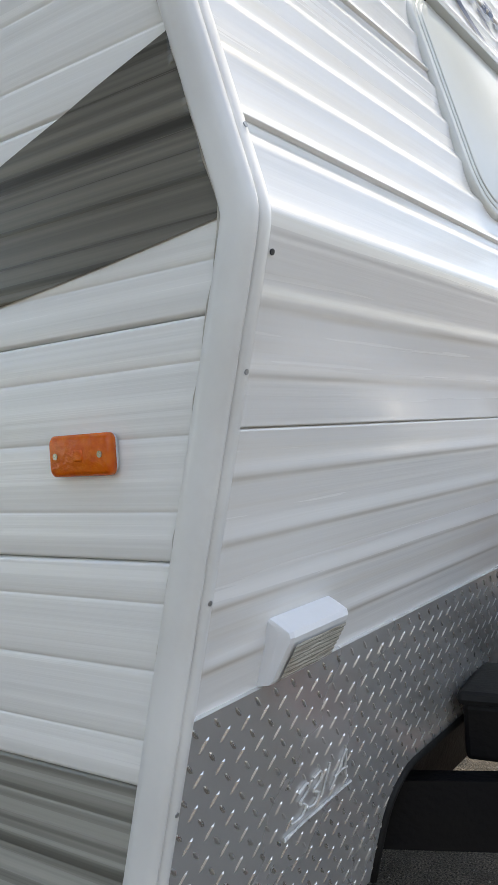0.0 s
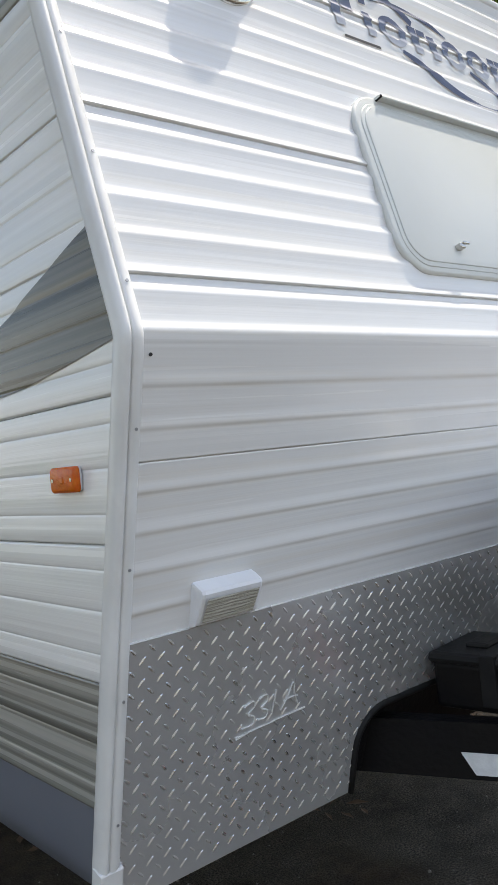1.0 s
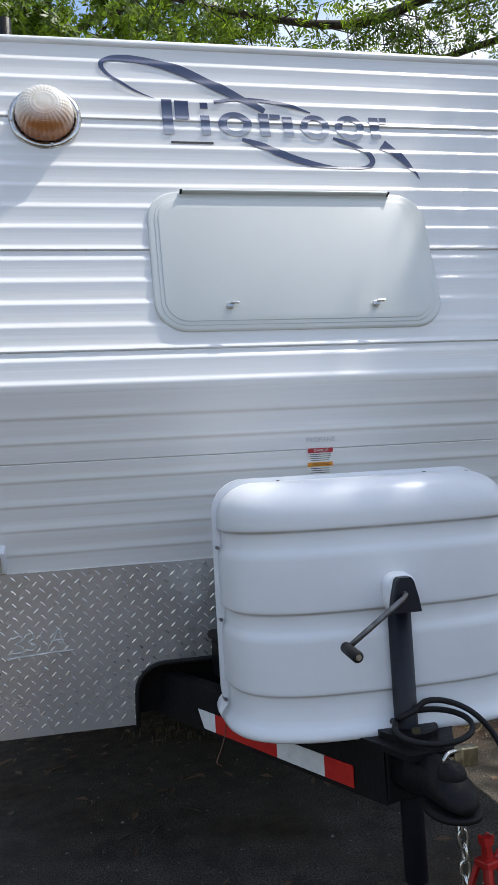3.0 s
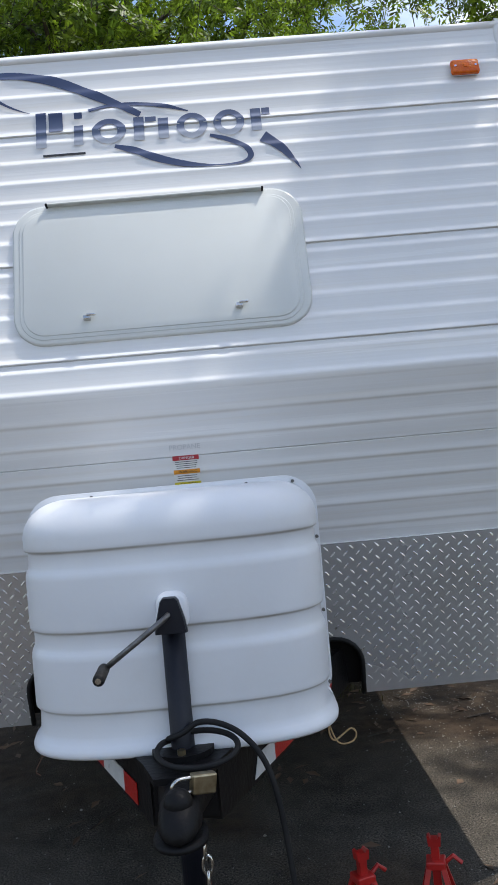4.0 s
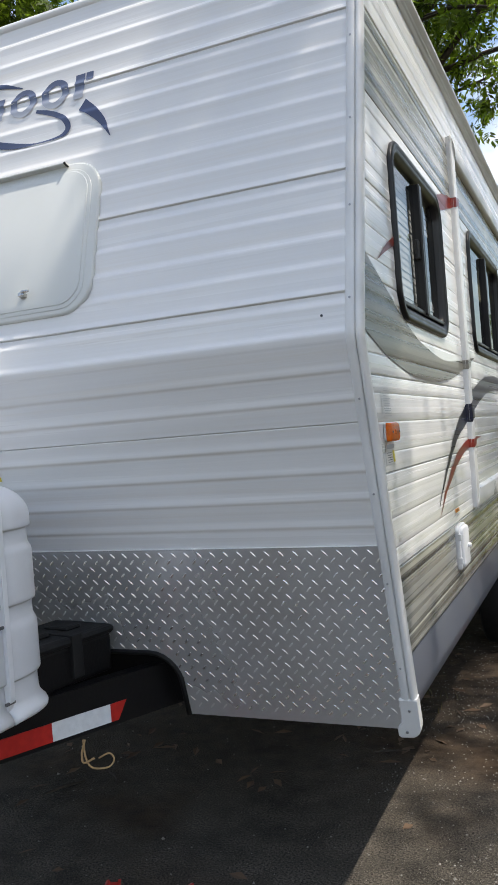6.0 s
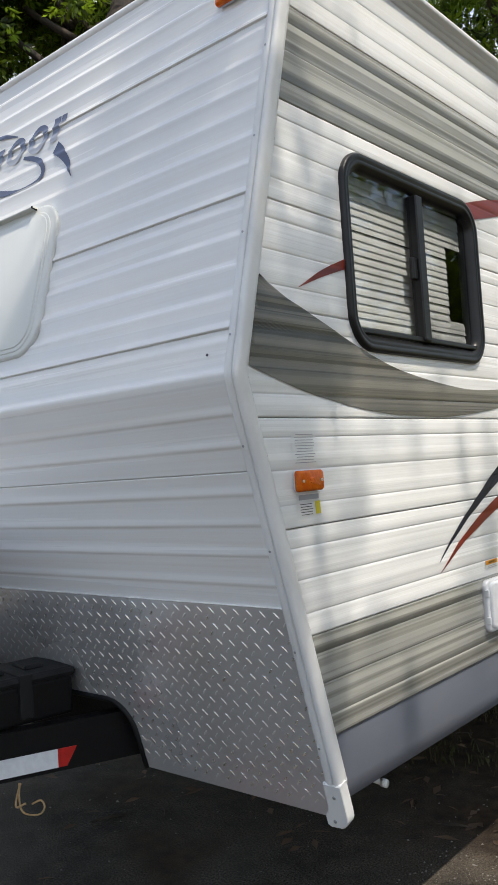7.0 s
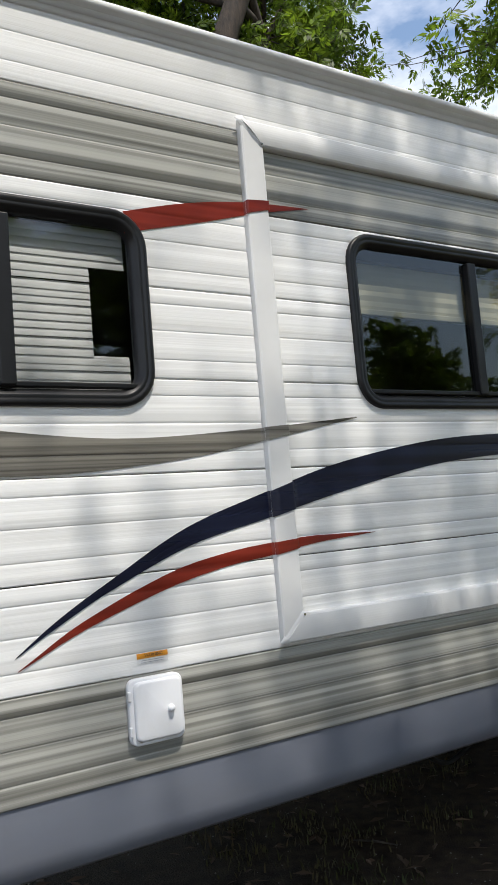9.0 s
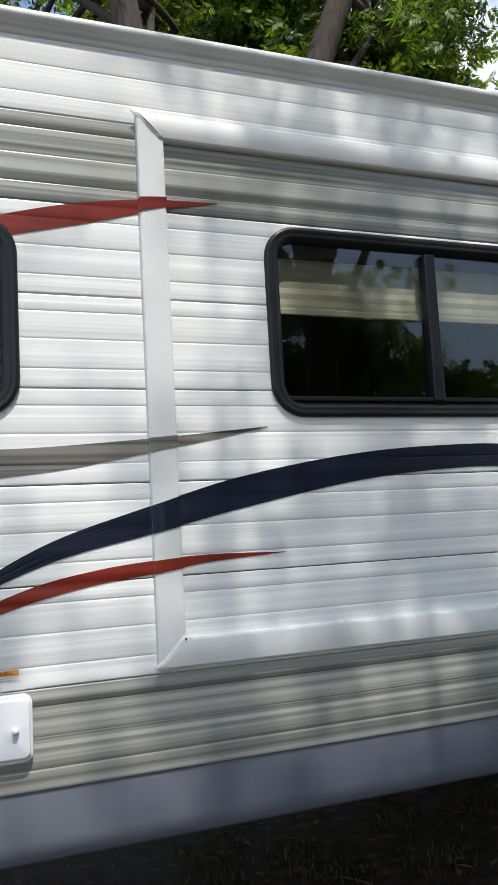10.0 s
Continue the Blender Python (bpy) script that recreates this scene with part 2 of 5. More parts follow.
grime(WHITE_F, [1.128 + 0.053 + 0.0706 * k for k in range(4)] + [1.446 + 0.053 + 0.0706 * k for k in range(2)], 0.001, 0.008, 0.75, (0.46, 0.40, 0.31), 5, (0.6, 1, 1))


# ---- helpers for meshes ----
def mesh_of(name, verts, faces, mat, smooth=False):
    me = bpy.data.meshes.new(name)
    me.from_pydata([tuple(v) for v in verts], [], [tuple(f) for f in faces])
    me.materials.append(mat)
    if smooth:
        me.polygons.foreach_set("use_smooth", [True] * len(me.polygons))
    me.update()
    return me


def thing(name, label, category, at=(0, 0, 0), group="", kind=""):
    e = new(name)
    e.location = at
    return tagged(e, label, category, group, kind)


def stands(ob):
    """An object's pose in the world, through its parents."""
    return stands(ob.parent) @ ob.matrix_parent_inverse @ ob.matrix_basis if ob.parent else ob.matrix_basis.copy()


def put(name, me, parent=None, label=""):
    ob = new(name, me)
    if parent:
        ob.parent = parent
        ob.matrix_parent_inverse = stands(parent).inverted()
    if label:
        ob["label"] = label
    return ob


def part(name, bm, mat, parent, label="", smooth=False):
    """Links a bmesh, built in world places, as one mesh under a thing or a part."""
    bmesh.ops.recalc_face_normals(bm, faces=bm.faces)
    me = bpy.data.meshes.new(name)
    bm.to_mesh(me)
    bm.free()
    me.materials.append(mat)
    if smooth:
        me.polygons.foreach_set("use_smooth", [True] * len(me.polygons))
    return put(name, me, parent, label)


def box(lo, hi, bevel=0.0, seg=2, bm=None, m=None):
    bm = bm or bmesh.new()
    lo, hi = Vector(lo), Vector(hi)
    mat = Matrix.LocRotScale((lo + hi) / 2, None, hi - lo)
    made = bmesh.ops.create_cube(bm, size=1, matrix=(m or Matrix()) @ mat)
    if bevel:
        edges = list({e for v in made["verts"] for e in v.link_edges})
        bmesh.ops.bevel(bm, geom=edges, offset=bevel, segments=seg, affect="EDGES", profile=0.5)
    return bm


def tube(points, radius, sides=8, bm=None, cap=True):
    """A round bar along points; radius is one number or one for each point."""
    bm = bm or bmesh.new()
    pts = [Vector(p) for p in points]
    rad = radius if hasattr(radius, "__len__") else [radius] * len(pts)
    rings, side = [], None
    for i, p in enumerate(pts):
        d = (pts[min(i + 1, len(pts) - 1)] - pts[max(i - 1, 0)]).normalized()
        if side is None:
            side = d.orthogonal().normalized()
        side = (side - d * side.dot(d)).normalized()
        other = d.cross(side)
        rings.append([bm.verts.new(p + (side * math.cos(a) + other * math.sin(a)) * rad[i]) for a in np.linspace(0, 2 * math.pi, sides, endpoint=False)])
    for a, b in zip(rings, rings[1:]):
        for k in range(sides):
            bm.faces.new((a[k], a[(k + 1) % sides], b[(k + 1) % sides], b[k]))
    if cap:
        bm.faces.new(rings[0][::-1])
        bm.faces.new(rings[-1])
    return bm


def curve(points, n=40):
    """A smooth line through points."""
    p = np.array(points, float)
    p = np.vstack([2 * p[0] - p[1], p, 2 * p[-1] - p[-2]])
    out = []
    for t in np.linspace(0, len(points) - 1, n):
        i = min(int(t), len(points) - 2)
        u = t - i
        a, b, c, d = p[i], p[i + 1], p[i + 2], p[i + 3]
        out.append(0.5 * (2 * b + (c - a) * u + (2 * a - 5 * b + 4 * c - d) * u * u + (3 * b - a - 3 * c + d) * u ** 3))
    return np.array(out)


def rounded(w, h, r, n=6):
    """A rounded rectangle's outline, centred, as (a, b) pairs; r: one radius."""
    out = []
    for cx, cy, s in ((w / 2 - r, h / 2 - r, 0), (-w / 2 + r, h / 2 - r, 90), (-w / 2 + r, -h / 2 + r, 180), (w / 2 - r, -h / 2 + r, 270)):
        out += [(cx + r * math.cos(radians(s + 90 * k / n)), cy + r * math.sin(radians(s + 90 * k / n))) for k in range(n + 1)]
    return out


def loft(rings, bm=None, first=True, last=True, closed=True):
    bm = bm or bmesh.new()
    vs = [[bm.verts.new(p) for p in ring] for ring in rings]
    for a, b in zip(vs, vs[1:]):
        n = len(a)
        for k in range(n if closed else n - 1):
            bm.faces.new((a[k], a[(k + 1) % n], b[(k + 1) % n], b[k]))
    if first:
        bm.faces.new(vs[0][::-1])
    if last:
        bm.faces.new(vs[-1])
    return bm


# ---- the trailer's form ----
WIDE, KNEE, SLOPE, TOP, BOTTOM, LONG = 2.44, 1.655, 0.277, 2.83, 0.618, 7.3
NORM = math.hypot(1, SLOPE)


CREASES, LAP = (0.0, 0.21, 0.525, 0.82, 1.0), 0.0706


def lap(u, deep=0.0019):
    """The side siding's four shallow bulges in a course, parted by narrow creases; u runs from 0 to 1 up the course."""
    k = max(i for i in range(4) if CREASES[i] <= u)
    v = (u - CREASES[k]) / (CREASES[k + 1] - CREASES[k])
    notch = sum(math.exp(-((u - c) / 0.0075) ** 2) for c in CREASES[1:4])
    return deep * (0.75 * math.sin(math.pi * v) + 0.18 * math.sin(2 * math.pi * v) - 0.5) - 0.0010 * notch


def tooth(u, amp, crest=0.70):
    """A ridge that swells slowly to a crest and falls back fast, once in each period."""
    u = u % 1.0
    if u < crest:
        v = u / crest
        return amp * (0.25 * v + 0.75 * v * v)
    return amp * (0.5 + 0.5 * math.cos(math.pi * (u - crest) / (1 - crest)))


FRONT_SEAMS = [0.0, 1.128, 1.446, 1.760, 2.078, 2.537, 2.84]


def front_relief(z):
    k = max(i for i, s in enumerate(FRONT_SEAMS) if s <= z)
    lo, hi = FRONT_SEAMS[k], FRONT_SEAMS[min(k + 1, len(FRONT_SEAMS) - 1)]
    low = (tooth((z - lo - 0.054) / LAP + 0.66, 0.0021), -0.0006 * math.exp(-((((z - lo - 0.052) / LAP + 0.5) % 1.0 - 0.5) * LAP / 0.0024) ** 2))
    high = tooth((z - lo - 0.012) / LAP + 0.86, 0.0056)
    t = min(max((z - KNEE + 0.025) / 0.035, 0.0), 1.0)
    return sum(low) * (1 - t) + high * t


def front_at(x, z, out=0.0):
    """A place on the front face, out metres off its skin."""
    d = z - KNEE
    soft = math.sqrt(d * d + 0.012 ** 2)
    s = d / soft
    k = front_relief(z) + out
    return Vector((x, SLOPE * soft - k / NORM, z + s * k * SLOPE / NORM))


SIDE_SEAMS = [0.815, 1.060, 1.310, 1.563, 1.815, 2.067, 2.320, 2.570, 2.83]


def side_relief(z):
    k = max([i for i, s in enumerate(SIDE_SEAMS) if s <= z] or [0])
    k = min(k, len(SIDE_SEAMS) - 2)
    lo, hi = SIDE_SEAMS[k], SIDE_SEAMS[k + 1]
    return lap(min(max((z - lo) / (hi - lo), 0.0), 1.0))


def front_y(z):
    return SLOPE * math.sqrt((z - KNEE) ** 2 + 0.012 ** 2)


# ---- the travel trailer ----
trailer = thing("travel_trailer", "white corrugated travel trailer with grey, navy and red stripes", "trailer")


def front_panel(lo, hi):
    """One course of the front's siding: a ribbed skin with a turned-in edge at top and bottom."""
    zs = np.linspace(lo + 0.0011, hi - 0.0011, round((hi - lo) / 0.0025))
    prof = [(z, 0.0) for z in zs]
    prof = [(prof[0][0], -0.014)] + prof + [(prof[-1][0], -0.014)]
    rings = [[front_at(x, z, o) for z, o in prof] for x in np.linspace(0.012, WIDE - 0.012, 25)]
    return loft(rings, first=False, last=False, closed=False)


for lo, hi in zip(FRONT_SEAMS[1:], FRONT_SEAMS[2:]):
    part("siding_panel", front_panel(lo, hi), WHITE_F, trailer, smooth=True)

# the solid body behind the skins, open where the windows are
W1, W2 = (0.49, 1.205, 1.778, 2.228), (1.985, 3.055, 1.778, 2.268)


bm = bmesh.new()
core = [(front_y(z) + 0.02, z) for z in (BOTTOM + 0.03, 1.128, 1.446, KNEE, 2.078, 2.537, TOP - 0.01)]
for x0, x1 in ((0.03, WIDE - 0.03),):
    a = [bm.verts.new((x0, y, z)) for y, z in core]
    b = [bm.verts.new((x1, y, z)) for y, z in core]
    for k in range(len(core) - 1):
        bm.faces.new((a[k], b[k], b[k + 1], a[k + 1]))
part("front_wall", bm, BLACK, trailer)
part("floor_pan", box((0.04, 0.31, 0.645), (WIDE - 0.04, LONG - 0.02, 0.70)), BLACK, trailer)
part("rear_wall", box((0.02, LONG - 0.03, 0.62), (WIDE - 0.02, LONG, TOP)), WHITE_F, trailer)

# roof: a crowned sheet with a rolled edge over the front
rings = []
for x in np.linspace(-0.012, WIDE + 0.012, 13):
    crown = 0.035 * (1 - ((x - WIDE / 2) / (WIDE / 2)) ** 2)
    rings.append([(x, 0.318, TOP - 0.018), (x, 0.310, TOP - 0.004), (x, 0.318, TOP + 0.010), (x, 0.345, TOP + 0.018 + crown * 0.3), (x, 0.6, TOP + 0.02 + crown), (x, LONG, TOP + 0.02 + crown),
                  (x, LONG + 0.01, TOP - 0.02), (x, LONG - 0.02, TOP - 0.03), (x, 0.4, TOP - 0.03)])
part("roof", loft(rings), TRIM, trailer, "white roof sheet rolled over the edge", True)
for x, s in ((WIDE, 1), (0.0, -1)):
    bm = bmesh.new()
    prof = [(0.0, -0.045), (0.008, -0.04), (0.010, -0.012), (0.026, -0.008), (0.030, 0.004), (0.024, 0.016), (0.006, 0.022), (-0.02, 0.022)]
    rings = [[(x + s * a, y, TOP + b) for a, b in prof] for y in np.linspace(0.325, LONG, 30)]
    part("drip_rail", loft(rings, bm, closed=False), TRIM, trailer, "white roof edge rail", True)


def side_band(bm, x, s, z0, z1, spans):
    zs = set(np.linspace(z0, z1, max(round((z1 - z0) / 0.004), 1) + 1).round(5))
    for lo, hi in zip(SIDE_SEAMS, SIDE_SEAMS[1:]):
        zs |= {round(lo + (hi - lo) * c + d, 5) for c in CREASES[1:4] for d in (-0.0022, -0.001, 0.0, 0.001, 0.0022) if z0 < lo + (hi - lo) * c + d < z1}
    zs = sorted(zs)
    for y0, y1 in spans:
        rows = []
        for z in zs:
            a = front_y(z) + 0.012 if y0 is None else y0
            rows.append([bm.verts.new((x + s * side_relief(z), a + (y1 - a) * t, z)) for t in np.linspace(0, 1, 9)])
        for p, q in zip(rows, rows[1:]):
            for k in range(8):
                bm.faces.new((p[k], p[k + 1], q[k + 1], q[k]))


def course(x, s, lo, hi, y0, y1, hole=None):
    """A length of one siding course from y0 (None: the slanted front edge) to y1, cut round a window hole that reaches into it."""
    bm = bmesh.new()
    lo, hi = lo + 0.0015, hi - 0.0015
    cuts = sorted({lo, hi, *[c for c in (hole[2:] if hole else ()) if lo < c < hi]})
    for a, b in zip(cuts, cuts[1:]):
        inside = hole and hole[2] < (a + b) / 2 < hole[3]
        side_band(bm, x, s, a, b, [(y0, hole[0]), (hole[1], y1)] if inside else [(y0, y1)])
    # the turned-in lips at the seams, which make the dark joints
    for z in (lo, hi):
        start = front_y(z) + 0.012 if y0 is None else y0
        inside = hole and hole[2] < z < hole[3]
        for a, b in ((start, hole[0]), (hole[1], y1)) if inside else ((start, y1),):
            ys, rx = np.linspace(a, b, 9), x + s * side_relief(z)
            for p, q in zip(ys, ys[1:]):
                bm.faces.new([bm.verts.new(v) for v in ((rx, p, z), (rx, q, z), (x - s * 0.02, q, z), (x - s * 0.02, p, z))])
    bmesh.ops.remove_doubles(bm, verts=bm.verts, dist=0.0002)
    return bm


def pieces(lo, hi, y0, y1, hole):
    """The separate lengths of a course: one, or two where a window parts it altogether."""
    if hole and hole[2] < lo and hi < hole[3]:
        return [(y0, hole[0], None), (hole[1], y1, None)]
    return [(y0, y1, hole if hole and lo < hole[3] and hi > hole[2] else None)]


for x, s, sl in ((WIDE, 1, True), (0.0, -1, False)):
    for k, (lo, hi) in enumerate(zip(SIDE_SEAMS, SIDE_SEAMS[1:])):
        grey = k == 0 or k == 6
        runs = pieces(lo, hi, None, 1.60, W1) + [(4.12, LONG - 0.01, None)] if sl and 0 < k < 7 else [(None, LONG - 0.01, None)]
        for y0, y1, hole in runs:
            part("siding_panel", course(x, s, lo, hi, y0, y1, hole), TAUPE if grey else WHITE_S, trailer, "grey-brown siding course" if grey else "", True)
    # inner wall, with openings for the windows
    bm, d = bmesh.new(), x - s * 0.045
    zs = [0.66, W1[2], W1[3], TOP - 0.02]
    for i, (a, b) in enumerate(zip(zs, zs[1:])):
        ys = [(0.40, W1[0]), (W1[1], W2[0]), (W2[1], LONG)] if (i == 1 and sl) else [(0.40, LONG)]
        for y0, y1 in ys:
            box((min(d, d + s * 0.03), y0, a), (max(d, d + s * 0.03), y1, b), bm=bm)
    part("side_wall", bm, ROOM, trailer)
    # lower skirt with a folded bottom
    prof = [(-0.006, 0.83), (-0.004, 0.80), (-0.002, 0.70), (-0.008, 0.655), (-0.03, 0.640), (-0.07, 0.638)]
    spans = ((0.275, 3.12), (4.86, LONG - 0.02))
    for y0, y1 in spans:
        rings = [[(x + s * a, max(y, front_y(z) + 0.01), z) for a, z in prof] for y in np.linspace(y0, y1, 20)]
        part("skirt", loft(rings, first=False, last=False, closed=False), SKIRT, trailer, "blue-grey painted steel skirt", True)
    arch = [(3.12, 0.64)] + [(3.99 - 0.87 * math.cos(a), 0.64 + 0.17 * math.sin(a) ** 0.6) for a in np.linspace(0.05, math.pi - 0.05, 14)] + [(4.86, 0.64)]
    top = [(y, 0.826) for y, _ in arch]
    part("wheel_arch", loft([[(x - s * 0.004, y, z) for y, z in arch], [(x - s * 0.004, y, z) for y, z in top]], first=False, last=False, closed=False), SKIRT, trailer)


SEAL = material("old_sealant", (0.62, 0.60, 0.55), 0.7, second=(0.30, 0.27, 0.22), scale=25)


def corner_trim(x, s):
    """The moulding that covers a front corner: a flat flange on the front, a bead, an insert groove and a flange on the side."""
    prof = [(-0.030, -0.004), (-0.029, 0.004), (-0.024, 0.010), (-0.014, 0.0125), (-0.007, 0.0115), (-0.005, 0.0095), (-0.0048, 0.0), (-0.0022, 0.0), (-0.0018, 0.0105),
            (0.003, 0.0125), (0.009, 0.010), (0.013, 0.003), (0.0140, -0.006), (0.0135, -0.016), (0.0115, -0.026), (0.008, -0.029), (0.0, -0.029)]
    zs = sorted([BOTTOM + 0.085, 0.8, 1.0, 1.2, 1.4, 1.55, 1.6, 2.0, 2.3, 2.6, TOP - 0.005] + [KNEE + d for d in (-0.03, -0.018, -0.008, 0, 0.008, 0.018, 0.03)])
    rings = []
    for z in zs:
        d = z - KNEE
        soft = math.sqrt(d * d + 0.012 ** 2)
        g = SLOPE * d / soft
        n = Vector((0, -1, g)).normalized()
        rings.append([Vector((x + s * a, SLOPE * soft, z)) + n * b for a, b in prof])
    return loft(rings, first=False, last=False, closed=False)


def cap_at(x, z, out):
    return Vector((x, SLOPE * (KNEE - z), z)) + Vector((0, -1, -SLOPE)).normalized() * out


for x, s in ((WIDE, 1), (0.0, -1)):
    part("corner_trim", corner_trim(x, s), TRIM, trailer, "white corner moulding with a vinyl insert", True)
    r2 = random.Random(3 + s)
    line = [(x + s * 0.0035, front_y(z) + 0.031 + r2.uniform(-0.0012, 0.0012), z) for z in np.linspace(0.70, 2.80, 90)]
    part("sealant", tube(line, [r2.choice((0.0012, 0.002, 0.003, 0.0036)) for _ in line], 6), SEAL, trailer, "weathered sealant bead", True)
    for z in np.arange(0.80, 2.78, 0.235):
        d = z - KNEE
        g = SLOPE * d / math.hypot(d, 0.012)
        n, at = Vector((0, -1, g)).normalized(), Vector((x - s * 0.0155, front_y(z), z))
        part("screw", tube([at + n * 0.010, at + n * 0.0136], 0.003, 8), GALV, trailer)
    # the cap at the moulding's foot, with two screws
    cap = [(-0.033, 0.092), (0.0165, 0.092), (0.0165, 0.012)] + [(-0.015 + 0.0315 * math.cos(a), 0.012 - 0.034 * math.sin(a)) for a in (0.35, 0.7, 1.05, 1.35)]
    cap += [(-0.040, -0.023), (-0.047, -0.018), (-0.048, 0.004), (-0.043, 0.013), (-0.035, 0.020), (-0.0335, 0.040)]
    rings = []
    for o, k in ((-0.016, 1.0), (0.0105, 1.0), (0.013, 0.95)):
        rings.append([cap_at(x + s * (-0.012 + (a + 0.012) * k), BOTTOM + 0.035 + (z - 0.035) * k, o) for a, z in cap])
    foot = part("trim_cap", loft(rings), TRIM, trailer, "white plastic end cap with two screws")
    for a, z in ((-0.008, 0.060), (-0.022, -0.004)):
        part("screw", tube([cap_at(x + s * a, BOTTOM + z, 0.012), cap_at(x + s * a, BOTTOM + z, 0.0145)], 0.0045, 8), GALV, foot, "dull screw head", True)

# aluminium tread plate over the lower front, with the opening for the drawbar
def arch_top(x):
    """The plate's lower edge."""
    l, r, h, c = 0.668, 1.758, 0.815, 0.09
    if x < l or x > r:
        return BOTTOM
    d = min(x - l, r - x)
    return h if d > c else h - c + math.sqrt(max(c * c - (c - d) ** 2, 0)) if d > 0.002 else BOTTOM


def plate_at(x, z, out=0.0):
    n = Vector((0, -1, -SLOPE)).normalized()
    return Vector((x, SLOPE * (KNEE - z), z)) + n * (0.006 + out)


xs = sorted(set(list(np.linspace(0.016, 0.66, 8)) + [0.666, 0.669] + list(0.668 + 0.09 * (1 - np.cos(np.linspace(0.2, math.pi / 2, 8)))) +
                list(np.linspace(0.78, 1.64, 10)) + list(1.758 - 0.09 * (1 - np.cos(np.linspace(0.2, math.pi / 2, 8)))) + [1.757, 1.760] + list(np.linspace(1.77, 2.424, 8))))
bm = loft([[plate_at(x, arch_top(x), -0.006), plate_at(x, arch_top(x), 0.0), plate_at(x, 1.133, 0.0), plate_at(x, 1.133, -0.006)] for x in xs])
plate = part("tread_plate", bm, PLATE, trailer, "dull aluminium tread plate with chalk marks")
verts, faces = [], []
step = 0.0203
rows_n, cols_n = int(0.52 / step) + 1, int(2.38 / step) + 1
for j in range(rows_n):
    for i in range(cols_n):
        if i % 2:
            continue
        x, z = 0.035 + (i + j % 2) * step, BOTTOM + 0.012 + j * step
        if x > 2.412 or z > 1.122 or z < arch_top(x) + 0.015:
            continue
        a = radians(45 if j % 2 else -45) + random.uniform(-0.03, 0.03)
        base = len(verts)
        ca, sa = math.cos(a), math.sin(a)
        for u, v, h in ((-0.0112, 0, 0), (-0.005, -0.0027, 0), (0.005, -0.0027, 0), (0.0112, 0, 0), (0.005, 0.0027, 0), (-0.005, 0.0027, 0), (-0.0075, 0, 0.0016), (0.0075, 0, 0.0016)):
            verts.append(plate_at(x + u * ca - v * sa, z + u * sa + v * ca, h + 0.0002))
        for f in ((0, 1, 6), (1, 2, 7, 6), (2, 3, 7), (3, 4, 7), (4, 5, 6, 7), (5, 0, 6)):
            faces.append([base + q for q in f])
lugs = put("tread_lug", mesh_of("tread_lug", verts, faces, LUG), plate)
tagged(lugs, kind="stuff")

# black rubber edging round the opening and the shadowed hollow behind
ed = [(0.668, BOTTOM), (0.668, 0.70)] + [(0.668 + 0.09 * (1 - math.cos(a)), 0.725 + 0.09 * math.sin(a)) for a in np.linspace(0, math.pi / 2, 7)]
ed = ed + [(2.426 - x, z) for x, z in ed[::-1]]
part("edging", tube([plate_at(x, z, 0.002) for x, z in ed], 0.008, 8), RUBBER, trailer, "black rubber edging", True)

# ---- window cover on the front ----
cover = put("window_cover", None, trailer, "white hinged rock guard over the front window")
def slab(cx, cz, w, h, r, lo, hi, lip=0.006, bm=None, taper=0.0):
    out = rounded(w, h, r, 8)
    rings = []
    for o, inset in ((lo, 0.0), (hi - lip, 0.0), (hi - lip * 0.3, lip * 0.35), (hi, lip)):
        k = 1 - 2 * inset / w, 1 - 2 * inset / h
        rings.append([flat_front(cx + a * k[0] + taper * b, cz + b * k[1], o) for a, b in out])
    return loft(rings, bm)


def flat_front(x, z, out=0.0):
    """A place off the upper front's flat plane."""
    n = Vector((0, -1, SLOPE)).normalized()
    return Vector((x, SLOPE * (z - KNEE), z)) + n * out


CX, CZ = 1.221, 2.036
part("cover_frame", slab(CX + 0.003, CZ + 0.006, 0.912, 0.462, 0.095, -0.005, 0.014, 0.006), COVERP, cover, "white rounded frame", True)
part("cover_rim", slab(CX, CZ + 0.002, 0.865, 0.425, 0.075, 0.0, 0.0165, 0.002), COVERP, cover, "", True)
part("cover_panel", slab(CX, CZ + 0.004, 0.842, 0.405, 0.067, 0.0, 0.0195, 0.002), COVERP, cover, "plain white fibreglass panel", True)
bm = bmesh.new()
rings = [[flat_front(x, 2.268 + b, 0.012 + a) for a, b in ((0, -0.003), (0.018, -0.0035), (0.0195, -0.001), (0.0185, 0.002), (0.0, 0.003))] for x in (0.874, 1.566)]
part("hinge_rail", loft(rings, bm), COVERP, cover, "thin white hinge rail")
for x in (0.878, 1.562):
    part("hinge_clip", slab(x, 2.266, 0.007, 0.007, 0.002, 0.010, 0.034, 0.002), BLACK, cover)
for x in (0.992, 1.454):
    la = part("latch", slab(x, 1.880, 0.022, 0.013, 0.004, 0.016, 0.036, 0.002), CHROME, cover, "small chrome turn latch")
    part("latch_arm", slab(x + 0.014, 1.886, 0.028, 0.007, 0.003, 0.034, 0.040, 0.002), CHROME, la)

# ---- round porch lamp ----
lamp = put("scare_light", None, trailer, "round amber-stained porch lamp with a clear ribbed dome")


def disc(cx, cz, profile, sides=40, at=flat_front):
    return loft([[at(cx + r * math.cos(a), cz + r * math.sin(a), o) for a in np.linspace(0, 2 * math.pi, sides, endpoint=False)] for r, o in profile], last=True, first=False)


